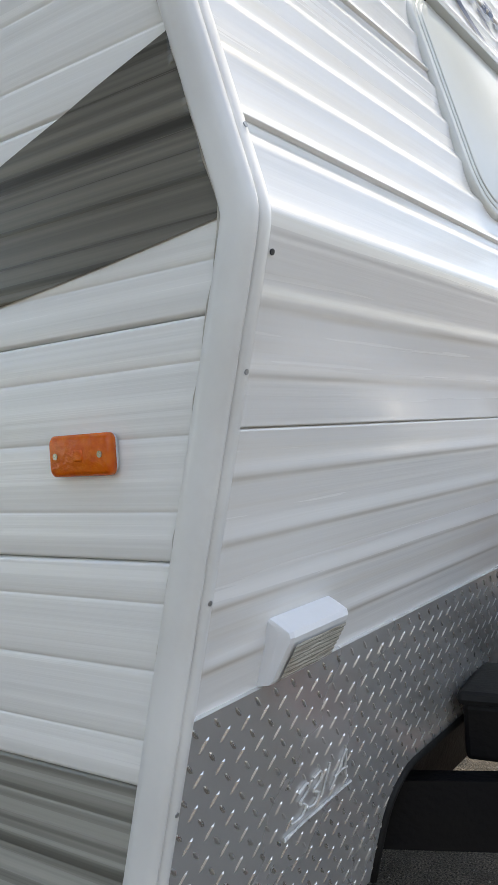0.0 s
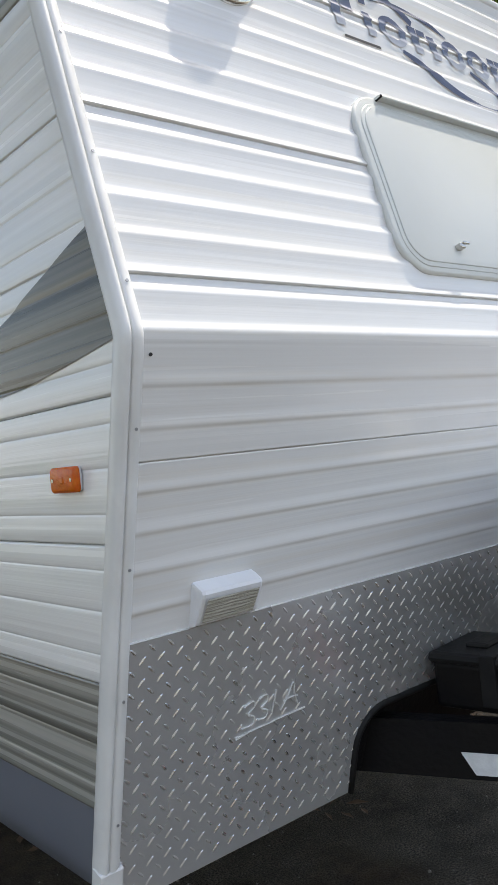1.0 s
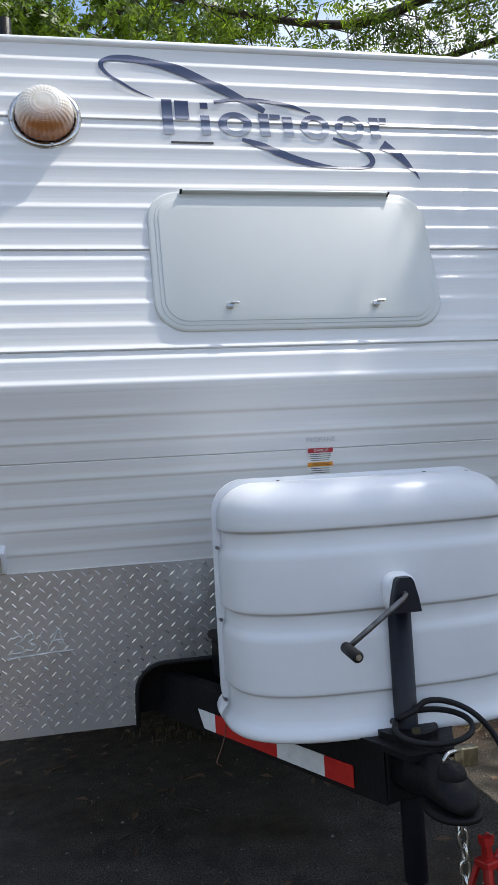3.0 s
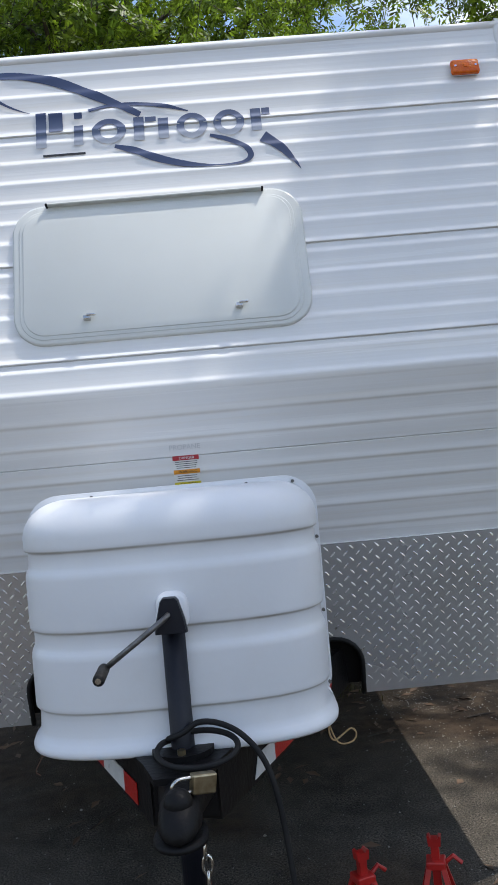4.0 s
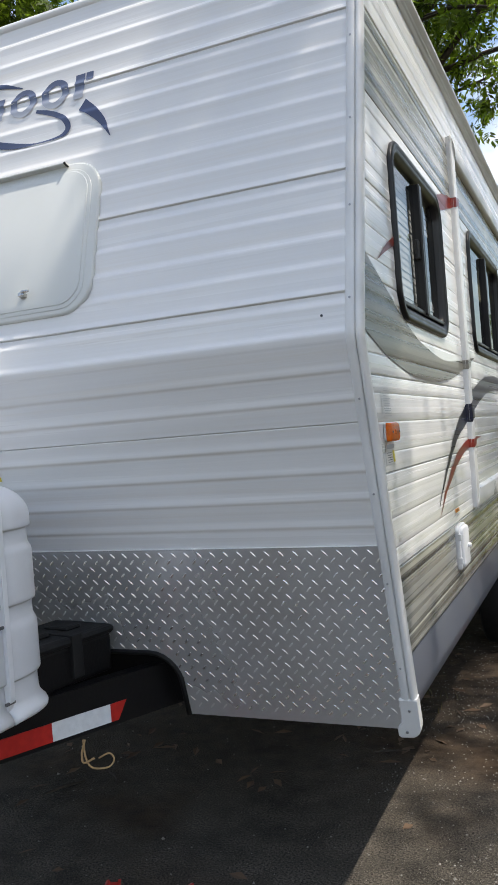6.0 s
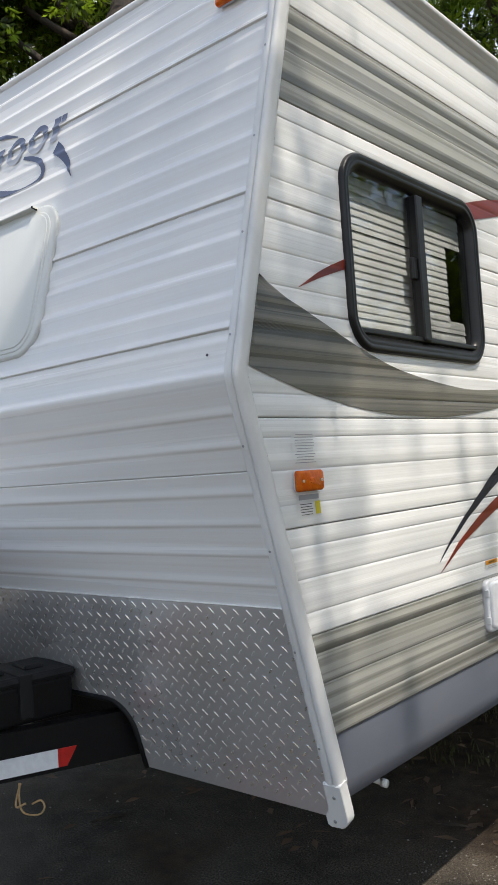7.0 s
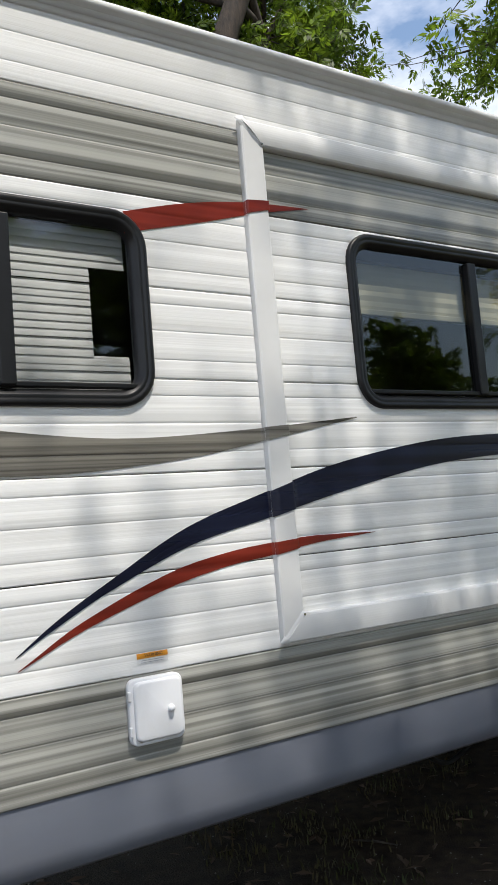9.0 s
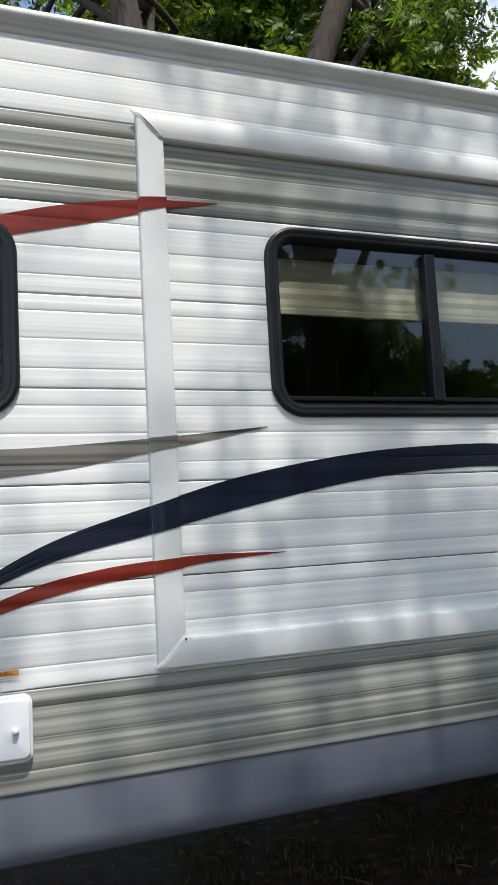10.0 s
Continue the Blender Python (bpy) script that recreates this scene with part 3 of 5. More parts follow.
LX, LZ = 0.476, 2.533
part("lamp_ring", disc(LX, LZ, [(0.112, 0.0), (0.112, 0.008), (0.106, 0.014), (0.097, 0.014), (0.095, 0.010)]), CHROME, lamp, "worn silver ring", True)
DOME = material("stained_dome_lens", (0.82, 0.78, 0.70), 0.12, second=(0.70, 0.63, 0.52), scale=30, coat=0.8)
dn, dl = DOME.node_tree.nodes, DOME.node_tree.links
geo, sep, dr, dm = dn.new("ShaderNodeTexCoord"), dn.new("ShaderNodeSeparateXYZ"), dn.new("ShaderNodeValToRGB"), dn.new("ShaderNodeMixRGB")
dl.new(geo.outputs["Generated"], sep.inputs["Vector"])
dr.color_ramp.elements[0].position, dr.color_ramp.elements[0].color = 0.20, (1, 1, 1, 1)
dr.color_ramp.elements[1].position, dr.color_ramp.elements[1].color = 0.60, (0, 0, 0, 1)
dl.new(sep.outputs["Z"], dr.inputs["Fac"])
dl.new(dr.outputs["Color"], dm.inputs["Fac"])
dp = dn["Principled BSDF"]
old = dp.inputs["Base Color"].links[0].from_socket
dl.new(old, dm.inputs["Color1"])
dm.inputs["Color2"].default_value = (0.36, 0.13, 0.03, 1)
dl.new(dm.outputs["Color"], dp.inputs["Base Color"])
bm = bmesh.new()
rings = []
for t in np.linspace(0, 1, 64):
    r = 0.089 * math.cos(t * math.pi / 2) ** 0.5 + 0.001
    o = 0.012 + 0.068 * math.sin(t * math.pi / 2)
    rings.append([flat_front(LX + (r + 0.0011 * math.cos(30 * a)) * math.cos(a), LZ + (r + 0.0011 * math.cos(30 * a)) * math.sin(a), o + 0.00035 * math.cos(t * 95)) for a in np.linspace(0, 2 * math.pi, 150, endpoint=False)])
part("dome_lens", loft(rings, bm, first=False), DOME, lamp, "clear ribbed dome stained amber at the bottom", True)
for a in (100, 190, 280, 10):
    x, z = LX + 0.104 * math.cos(radians(a)), LZ + 0.104 * math.sin(radians(a))
    part("screw", tube([flat_front(x, z, 0.012), flat_front(x, z, 0.018)], 0.005, 8), CHROME, lamp)


# ---- clearance lamps ----
def marker(name, place, w, h, label):
    """A clearance lamp with a white base and an amber lens; place(a, b, out) gives its surface."""
    e = put(name, None, trailer, label)

    def plate(w, h, r, lo, hi, lip):
        out = rounded(w, h, r, 4)
        rings = []
        for o, i in ((lo, 0.0), (hi - lip, 0.0), (hi - lip * 0.3, lip * 0.4), (hi, lip)):
            rings.append([place(a * (1 - 2 * i / w), b * (1 - 2 * i / h), o) for a, b in out])
        return loft(rings)
    part("base", plate(w - 0.003, h - 0.003, 0.009, 0.0, 0.006, 0.002), TRIM, e, "white plastic base", True)
    part("lens", plate(w, h, 0.008, 0.006, 0.020, 0.006), AMBER, e, "amber plastic lens", True)
    part("bulb_seat", plate(0.016, 0.014, 0.004, 0.018, 0.0222, 0.002), AMBER, e)
    for a in (-w * 0.36, w * 0.36):
        part("lens_screw", loft([[place(a + 0.004 * math.cos(q), 0.004 * math.sin(q), o) for q in np.linspace(0, 6.28, 8, endpoint=False)] for o in (0.016, 0.0216)]), CHROME, e)
    return e


marker("marker_light", lambda a, b, o: flat_front(2.284 + a, 2.658 + b, o + 0.006), 0.094, 0.052, "amber clearance lamp")
marker("marker_light", lambda a, b, o: flat_front(0.156 - a, 2.658 + b, o + 0.006), 0.094, 0.052, "amber clearance lamp")
marker("marker_light", lambda a, b, o: Vector((WIDE + 0.002 + o, 0.221 + a, 1.416 + b)), 0.098, 0.048, "amber side marker lamp")
marker("marker_light", lambda a, b, o: Vector((-0.002 - o * 0.8, 0.2425 - a, 1.429 + b)), 0.098, 0.047, "amber side marker lamp")

# ---- box lamp above the tread plate ----
bl = put("utility_lamp", None, trailer, "white box lamp with a clear ribbed lens")
prof = [(1.208, -0.006), (1.214, 0.004), (1.212, 0.020), (1.207, 0.050), (1.201, 0.056), (1.194, 0.055), (1.142, 0.033), (1.136, 0.027), (1.130, -0.006)]
def lamp_at(x, z, o):
    return Vector((x, SLOPE * (KNEE - z), z + 0.005)) + Vector((0, -1, -SLOPE)).normalized() * o * 0.68
part("lamp_housing", loft([[lamp_at(x, z + dz, o * k) for z, o in prof] for x, dz, k in ((0.158, -0.004, 0.5), (0.160, -0.001, 0.93), (0.166, 0, 1), (0.298, 0, 1), (0.304, -0.001, 0.93), (0.306, -0.004, 0.5))]), POLY, bl, "white plastic housing")
lens = []
for x in np.linspace(0.170, 0.294, 5):
    lens.append([lamp_at(x, 1.192 - 0.050 * t, 0.055 - 0.022 * t + 0.003 + 0.0018 * (i % 2)) for i, t in enumerate(np.linspace(0, 1, 15))])
part("lamp_lens", loft(lens, first=False, last=False, closed=False), CLEAR, bl, "ribbed clear lens, yellowed")

# ---- stripes on the sides ----
SLIDE = (1.572, 4.14, 1.072, 2.600)


def side_out(y, z, off):
    if SLIDE[0] < y < SLIDE[0] + 0.078:
        return WIDE + 0.0218 + off
    return WIDE + side_relief(z) + off


def stripe(name, upper, lower, mat, label, x_of=side_out, mirror=False, edge=False):
    """A vinyl stripe that follows the ribs of the siding, between two curves of (y, z)."""
    up, lo = curve(upper, 120), curve(lower, 120)
    y0, y1 = max(up[0][0], lo[0][0]), min(up[-1][0], lo[-1][0])
    ys = list(np.linspace(y0, y1, 90))
    for c in (SLIDE[0], SLIDE[0] + 0.078):
        if y0 < c < y1:
            ys += [c - 0.0005, c + 0.0005]
    ys.sort()
    rows = []
    for y in ys:
        a, b = np.interp(y, lo[:, 0], lo[:, 1]), np.interp(y, up[:, 0], up[:, 1])
        rows.append((y, a, max(b, a + 0.0004)))
    n = max(int(max(b - a for _, a, b in rows) / 0.0025), 4)
    verts, faces = [], []
    for y, a, b in rows:
        for t in np.linspace(0, 1, n + 1):
            z = a + (b - a) * t
            yy = max(y, front_y(z) + 0.030) if edge else y
            x = x_of(yy, z, 0.0024)
            verts.append((WIDE - x if mirror else x, yy, z))
    for i in range(len(rows) - 1):
        for k in range(n):
            q = i * (n + 1) + k
            faces.append((q, q + n + 1, q + n + 2, q + 1) if not mirror else (q, q + 1, q + n + 2, q + n + 1))
    return put(name, mesh_of(name, verts, faces, mat, True), trailer, label)


SW_UP = [(0.03, 1.915), (0.093, 1.889), (0.193, 1.842), (0.266, 1.820), (0.516, 1.739), (0.71, 1.695), (0.993, 1.663), (1.213, 1.657), (1.548, 1.678), (1.924, 1.712)]
SW_LO = [(0.03, 1.682), (0.127, 1.653), (0.288, 1.616), (0.531, 1.582), (0.731, 1.571), (1.001, 1.571), (1.325, 1.600), (1.569, 1.642), (1.924, 1.709)]
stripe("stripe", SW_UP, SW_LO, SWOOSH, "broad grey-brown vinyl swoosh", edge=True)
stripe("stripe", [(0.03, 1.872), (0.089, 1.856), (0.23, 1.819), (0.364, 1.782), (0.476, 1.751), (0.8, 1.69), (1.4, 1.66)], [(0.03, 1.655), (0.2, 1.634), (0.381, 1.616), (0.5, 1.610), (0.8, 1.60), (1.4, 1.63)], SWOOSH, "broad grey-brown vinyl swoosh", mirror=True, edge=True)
stripe("stripe", [(0.245, 1.872), (0.344, 1.926), (0.47, 1.978)], [(0.245, 1.871), (0.344, 1.909), (0.47, 1.950)], RED, "dark red pointed stripe")
stripe("stripe", [(1.185, 2.268), (1.387, 2.320), (1.578, 2.350), (1.70, 2.358), (1.81, 2.362)], [(1.185, 2.207), (1.226, 2.219), (1.43, 2.270), (1.63, 2.324), (1.81, 2.361)], RED, "dark red pointed stripe")
stripe("stripe", [(0.835, 1.148), (0.939, 1.221), (1.089, 1.305), (1.305, 1.416), (1.574, 1.500), (1.839, 1.572), (2.2, 1.630), (2.52, 1.651), (2.8, 1.648), (3.3, 1.60), (4.1, 1.47)],
       [(0.835, 1.146), (0.939, 1.205), (1.089, 1.279), (1.32, 1.370), (1.567, 1.424), (1.828, 1.482), (2.2, 1.549), (2.52, 1.577), (2.8, 1.578), (3.3, 1.54), (4.1, 1.43)], NAVY, "navy blue arched vinyl stripe")
stripe("stripe", [(0.840, 1.118), (1.009, 1.212), (1.246, 1.303), (1.42, 1.339), (1.569, 1.354), (1.729, 1.362), (1.955, 1.356)],
       [(0.840, 1.116), (1.009, 1.190), (1.243, 1.265), (1.417, 1.302), (1.566, 1.319), (1.727, 1.341), (1.955, 1.355)], RED, "dark red pointed stripe")

# ---- slide-out ----
slide = put("slide_out", None, trailer, "white slide-out room with flanged edges, pushed in")
for k, (lo, hi) in enumerate(zip(SIDE_SEAMS, SIDE_SEAMS[1:])):
    if 0 < k < 7:
        for y0, y1, hole in pieces(lo, hi, 1.60, 4.12, W2):
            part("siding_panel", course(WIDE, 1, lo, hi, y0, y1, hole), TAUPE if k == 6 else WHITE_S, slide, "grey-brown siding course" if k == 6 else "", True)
y0, y1, z0, z1 = SLIDE
FW = 0.078
def flange(a, b, c, d, name="flange", bulge=0.0):
    """A mitred flange between the outer edge a-b and the inner edge d-c."""
    rings = []
    steps = [(0, 0.0), (0.0, 0.014), (0.02, 0.019)] + [(t, 0.0215 + bulge * math.sin(math.pi * t)) for t in np.linspace(0.08, 0.9, 10)] + [(0.96, 0.020), (0.985, 0.016), (1.0, 0.010), (1.0, 0.0)]
    for t, o in steps:
        rings.append([Vector((WIDE + o, a[0] + (d[0] - a[0]) * t, a[1] + (d[1] - a[1]) * t)), Vector((WIDE + o, b[0] + (c[0] - b[0]) * t, b[1] + (c[1] - b[1]) * t))])
    bm = loft([[r[0] for r in rings], [r[1] for r in rings]])
    return part(name, bm, FLANGE, slide, "smooth white metal flange")


flange((y0, z0), (y0, z1), (y0 + FW, z1 - FW), (y0 + FW, z0 + FW))
flange((y1, z1), (y1, z0), (y1 - FW, z0 + FW), (y1 - FW, z1 - FW))
flange((y0, z1 + 0.001), (y1, z1 + 0.001), (y1 - FW, z1 - FW), (y0 + FW, z1 - FW), bulge=0.008)
flange((y1, z0), (y0, z0), (y0 + FW, z0 + FW), (y1 - FW, z0 + FW), bulge=0.004)
for y, z, a in ((y0 + 0.036, z1 - 0.034, -1), (y0 + 0.040, z0 + 0.040, 1)):
    rings = []
    for t in np.linspace(-0.040, 0.040, 7):
        rings.append([(WIDE + 0.0235 if o else WIDE + 0.0195, y + t + n * 0.014, z + a * t - a * n * 0.006) for n, o in ((-1, 0), (-0.5, 1), (0.5, 1), (1, 0))])
    c = part("corner_clip", loft(rings, closed=False), FLANGE, slide, "white corner clip with a screw", True)
    part("screw", tube([(WIDE + 0.020, y + 0.034, z + a * 0.034), (WIDE + 0.0255, y + 0.034, z + a * 0.034)], 0.0035, 8), CHROME, c)


# ---- windows ----
def ring_of(yc, zc, w, h, r, x):
    return [(x, yc + a, zc + b) for a, b in rounded(w, h, r, 8)]


def window(name, y0, y1, z0, z1, mull, glass, label):
    """A black-framed sliding window with a rounded clamp ring, a centre bar and two panes."""
    e = put(name, None, trailer, label)
    yc, zc, w, h, x = (y0 + y1) / 2, (z0 + z1) / 2, y1 - y0, z1 - z0, WIDE
    prof = [(0.0, 0.0), (0.0, 0.009), (0.005, 0.014), (0.014, 0.015), (0.018, 0.012), (0.022, 0.012), (0.026, 0.013), (0.032, 0.010), (0.037, 0.004), (0.044, 0.0), (0.046, -0.018)]
    rings = [ring_of(yc, zc, w - 2 * i, h - 2 * i, max(0.10 - i, 0.03), x + o) for i, o in prof]
    part("window_frame", loft(rings, first=False, last=False), WINFRAME, e, "black rounded metal frame", True)
    part("centre_bar", box((x - 0.02, mull - 0.020, z0 + 0.05), (x + 0.014, mull + 0.020, z1 - 0.05), 0.004), WINFRAME, e)
    part("sash_rail", box((x - 0.016, y0 + 0.05, z0 + 0.048), (x + 0.006, y1 - 0.05, z0 + 0.062), 0.003), WINFRAME, e)
    if glass is GLASS:
        part("handle", box((x - 0.01, mull - 0.045, zc - 0.035), (x + 0.004, mull - 0.018, zc + 0.03), 0.004), WINFRAME, e)
    for a, b, d in ((y0 + 0.045, mull, -0.008), (mull, y1 - 0.045, -0.014)):
        q = bmesh.new()
        q.faces.new([q.verts.new(v) for v in ((x + d, a, z0 + 0.045), (x + d, b, z0 + 0.045), (x + d, b, z1 - 0.045), (x + d, a, z1 - 0.045))])
        p = part("pane", q, glass, e, "tinted window pane")
        p.visible_shadow = False
    return e


win = window("window", 0.452, 1.243, 1.738, 2.268, 0.853, GLASS, "black-framed sliding window with a closed white blind")
bm = box((WIDE - 0.044, 0.50, 1.785), (WIDE - 0.026, 1.20, 1.796), 0.002)
part("blind_rail", bm, BLIND, win)
slat_me = None
for i, z in enumerate(np.arange(1.805, 2.215, 0.0215)):
    far = 1.09 if 1.875 < z < 2.12 else 1.19
    rings = [[(WIDE - 0.034 + 0.0028 * u + 0.0016 * (1 - u * u), y, z - 0.0128 * u) for u in (-1, -0.5, 0, 0.5, 1)] for y in (0.505, 1.19)]
    if slat_me is None:
        bmx = loft(rings, first=False, last=False, closed=False)
        slat_me = bpy.data.meshes.new("slat")
        bmesh.ops.translate(bmx, vec=(0, 0, -z), verts=bmx.verts)
        bmx.to_mesh(slat_me)
        bmx.free()
        slat_me.materials.append(BLIND)
    o = put("slat", slat_me, win)
    o.location = (0, 0, z)
    o.rotation_euler = (random.uniform(-0.004, 0.004), 0, 0)
    if far < 1.1:
        o.scale = (1, (far - 0.505) / 0.685, 1)
        o.location.y = 0.505 * (1 - o.scale[1])
win2 = window("window", 1.942, 3.098, 1.738, 2.308, 2.506, GLASS_DARK, "black-framed sliding window with a shade drawn part way down")
rings = []
for z in np.linspace(2.07, 2.28, 13):
    i = round((z - 2.07) / 0.0175)
    rings.append([(WIDE - 0.050 + 0.0025 * (i % 2), y, z) for y in (1.99, 3.05)])
part("pleated_shade", loft(rings, first=False, last=False, closed=False), SHADE, win2, "cream pleated shade, half raised")
part("shade_rail", box((WIDE - 0.062, 1.99, 2.055), (WIDE - 0.040, 3.05, 2.075), 0.003), SHADE, win2)
w3 = window("window", 4.62, 5.28, 1.80, 2.40, 4.95, GLASS_DARK, "black-framed side window")
w4 = window("window", 6.0, 6.6, 1.80, 2.40, 6.3, GLASS_DARK, "black-framed side window")
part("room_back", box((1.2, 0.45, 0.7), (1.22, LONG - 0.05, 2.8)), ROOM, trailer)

# ---- service hatch and stickers on the side ----
hatch = put("service_hatch", None, trailer, "small white plastic access hatch with a knob")
def side_slab(yc, zc, w, h, r, lo, hi, lip, x=WIDE):
    out = rounded(w, h, r, 6)
    return loft([[(x + o, yc + a * (1 - 2 * i / w), zc + b * (1 - 2 * i / h)) for a, b in out] for o, i in ((lo, 0), (hi - lip, 0), (hi - lip * 0.3, lip * 0.35), (hi, lip))])
part("hatch_frame", side_slab(1.177, 0.973, 0.150, 0.162, 0.022, -0.004, 0.016, 0.004), POLY, hatch, "", True)
door = part("hatch_door", side_slab(1.180, 0.974, 0.132, 0.144, 0.017, 0.0, 0.027, 0.006), POLY, hatch, "white plastic door", True)
part("knob", tube([(WIDE + 0.024, 1.209, 0.972), (WIDE + 0.034, 1.209, 0.972), (WIDE + 0.039, 1.209, 0.972)], [0.009, 0.009, 0.006], 12), POLY, door, "white turn knob", True)
for z in (1.015, 0.93):
    part("hinge", box((WIDE + 0.008, 1.099, z - 0.012), (WIDE + 0.022, 1.108, z + 0.012), 0.003), POLY, hatch)


def sheet(name, place, w, h, mat, parent, label="", lift=0.0):
    """A thin sticker, w by h, on place(a, b, out)."""
    n, k = 4, max(int(h / 0.006), 2)
    verts = [place(-w / 2 + w * i / n, -h / 2 + h * j / k, 0.0016 + lift) for j in range(k + 1) for i in range(n + 1)]
    faces = [(j * (n + 1) + i, j * (n + 1) + i + 1, (j + 1) * (n + 1) + i + 1, (j + 1) * (n + 1) + i) for j in range(k) for i in range(n)]
    return put(name, mesh_of(name, verts, faces, mat), parent, label)


def words(body, size, place, mat, parent, name="lettering", lift=0.0024):
    cu = bpy.data.curves.new("lettering", "FONT")
    cu.body, cu.size, cu.align_x, cu.align_y = body, size, "CENTER", "CENTER"
    tmp = bpy.data.objects.new("lettering", cu)
    scene.collection.objects.link(tmp)
    me = bpy.data.meshes.new_from_object(tmp)
    bpy.data.objects.remove(tmp)
    for v in me.vertices:
        v.co = place(v.co.x, v.co.y, lift)
    me.materials.clear()
    me.materials.append(mat)
    return put(name, me, parent)


def on_side(yc, zc):
    return lambda a, b, o: Vector((WIDE + side_relief(zc + b) + o, yc + a, zc + b))


def bars(place, w, h, rows, mat, parent, seed=1):
    r = random.Random(seed)
    for j in range(rows):
        b = h / 2 - (j + 0.5) * h / rows
        ww = w * r.uniform(0.72, 0.95)
        sheet("text_bar", lambda a, c, o, b=b: place(a, b + c, o), ww, h / rows * 0.26, mat, parent, lift=0.001)


tag = sheet("sticker", on_side(0.226, 1.491), 0.095, 0.075, WHITE_S, trailer, "clear data sticker with small print")
bars(on_side(0.226, 1.491), 0.086, 0.072, 11, GREYINK, tag, 3)
tag = sheet("sticker", on_side(0.228, 1.361), 0.094, 0.055, STICK_W, trailer, "white warning sticker below the marker lamp")
sheet("sticker_band", on_side(0.228, 1.378), 0.078, 0.012, GREYINK, tag, lift=0.001)
sheet("sticker_patch", on_side(0.262, 1.352), 0.020, 0.030, STICK_Y, tag, lift=0.001)
bars(on_side(0.218, 1.350), 0.06, 0.03, 5, INK, tag, 4)
tag = sheet("sticker", on_side(1.180, 1.098), 0.086, 0.026, STICK_W, trailer, "small orange and white warning sticker")
sheet("sticker_band", on_side(1.180, 1.105), 0.086, 0.013, STICK_O, tag, lift=0.001)
words("WARNING", 0.0105, on_side(1.183, 1.105), INK, tag, lift=0.0034)
bars(on_side(1.180, 1.091), 0.075, 0.010, 2, GREYINK, tag, 5)


def on_front(xc, zc):
    return lambda a, b, o: front_at(xc + a, zc + b, o)


tag = sheet("sticker", on_front(1.250, 1.390), 0.080, 0.125, STICK_W, trailer, "white gas safety sticker with red, orange and yellow bands")
for z, h, m, txt in ((1.442, 0.014, STICK_R, "DANGER"), (1.400, 0.013, STICK_O, "WARNING"), (1.362, 0.013, STICK_Y, "CAUTION")):
    sheet("sticker_band", on_front(1.250, z), 0.080, h, m, tag, lift=0.001)
    words(txt, 0.0115, on_front(1.253, z), STICK_W if m is STICK_R else INK, tag, lift=0.0034)
bars(on_front(1.250, 1.421), 0.074, 0.024, 4, INK, tag, 6)
bars(on_front(1.250, 1.381), 0.074, 0.020, 3, INK, tag, 7)
words("PROPANE", 0.0215, on_front(1.250, 1.474), PALEINK, trailer, "lettering")


# ---- maker's mark as plain shapes: looping ribbons, rings and bars ----
def ribbon(line, width, mat, label=""):
    p = curve(line, 60)
    n = len(p)
    wd = np.interp(np.linspace(0, 1, n), np.linspace(0, 1, len(width)), width)
    verts, faces = [], []
    for i in range(n):
        d = p[min(i + 1, n - 1)] - p[max(i - 1, 0)]
        d = d / np.linalg.norm(d)
        s = np.array((-d[1], d[0]))
        for t in np.linspace(-0.5, 0.5, 9):
            q = p[i] + s * wd[i] * t
            verts.append(front_at(q[0], q[1], 0.003))
    for i in range(n - 1):
        for k in range(8):
            faces.append((i * 9 + k, i * 9 + k + 1, (i + 1) * 9 + k + 1, (i + 1) * 9 + k))
    return put("logo_ribbon", mesh_of("logo_ribbon", verts, faces, mat, True), trailer, label)


LOGO = material("fading_navy_vinyl", (0.03, 0.045, 0.11), 0.35, coat=0.2)
gn, gl = LOGO.node_tree.nodes, LOGO.node_tree.links
tcg, sp, gr = gn.new("ShaderNodeTexCoord"), gn.new("ShaderNodeSeparateXYZ"), gn.new("ShaderNodeValToRGB")
gl.new(tcg.outputs["Object"], sp.inputs["Vector"])
mr = gn.new("ShaderNodeMapRange")
mr.inputs["From Min"].default_value, mr.inputs["From Max"].default_value = 2.472, 2.60
gl.new(sp.outputs["Z"], mr.inputs["Value"])
gr.color_ramp.elements[0].color, gr.color_ramp.elements[1].color = (0.62, 0.64, 0.68, 1), (0.025, 0.04, 0.105, 1)
gr.color_ramp.elements.new(0.45).color = (0.13, 0.16, 0.25, 1)
gl.new(mr.outputs["Result"], gr.inputs["Fac"])
gl.new(gr.outputs["Color"], gn["Principled BSDF"].inputs["Base Color"])
ribbon([(0.826, 2.619), (0.749, 2.656), (0.679, 2.708), (0.660, 2.745), (0.690, 2.768), (0.754, 2.770), (0.844, 2.755), (0.934, 2.725), (1.022, 2.680), (1.101, 2.638), (1.189, 2.584)],
       [0.003, 0.008, 0.012, 0.016, 0.022, 0.030, 0.032, 0.034, 0.034, 0.028, 0.020], NAVY_F, "navy looping ribbon mark")
ribbon([(1.02, 2.611), (1.08, 2.626), (1.157, 2.628), (1.253, 2.613), (1.348, 2.584)], [0.014, 0.012, 0.014, 0.018, 0.004], NAVY_F)
ribbon([(1.101, 2.474), (1.165, 2.453), (1.235, 2.418), (1.328, 2.390), (1.424, 2.376), (1.510, 2.380), (1.540, 2.403), (1.518, 2.440), (1.466, 2.469), (1.413, 2.486)],
       [0.012, 0.026, 0.026, 0.020, 0.006, 0.010, 0.020, 0.018, 0.016, 0.010], NAVY_F)
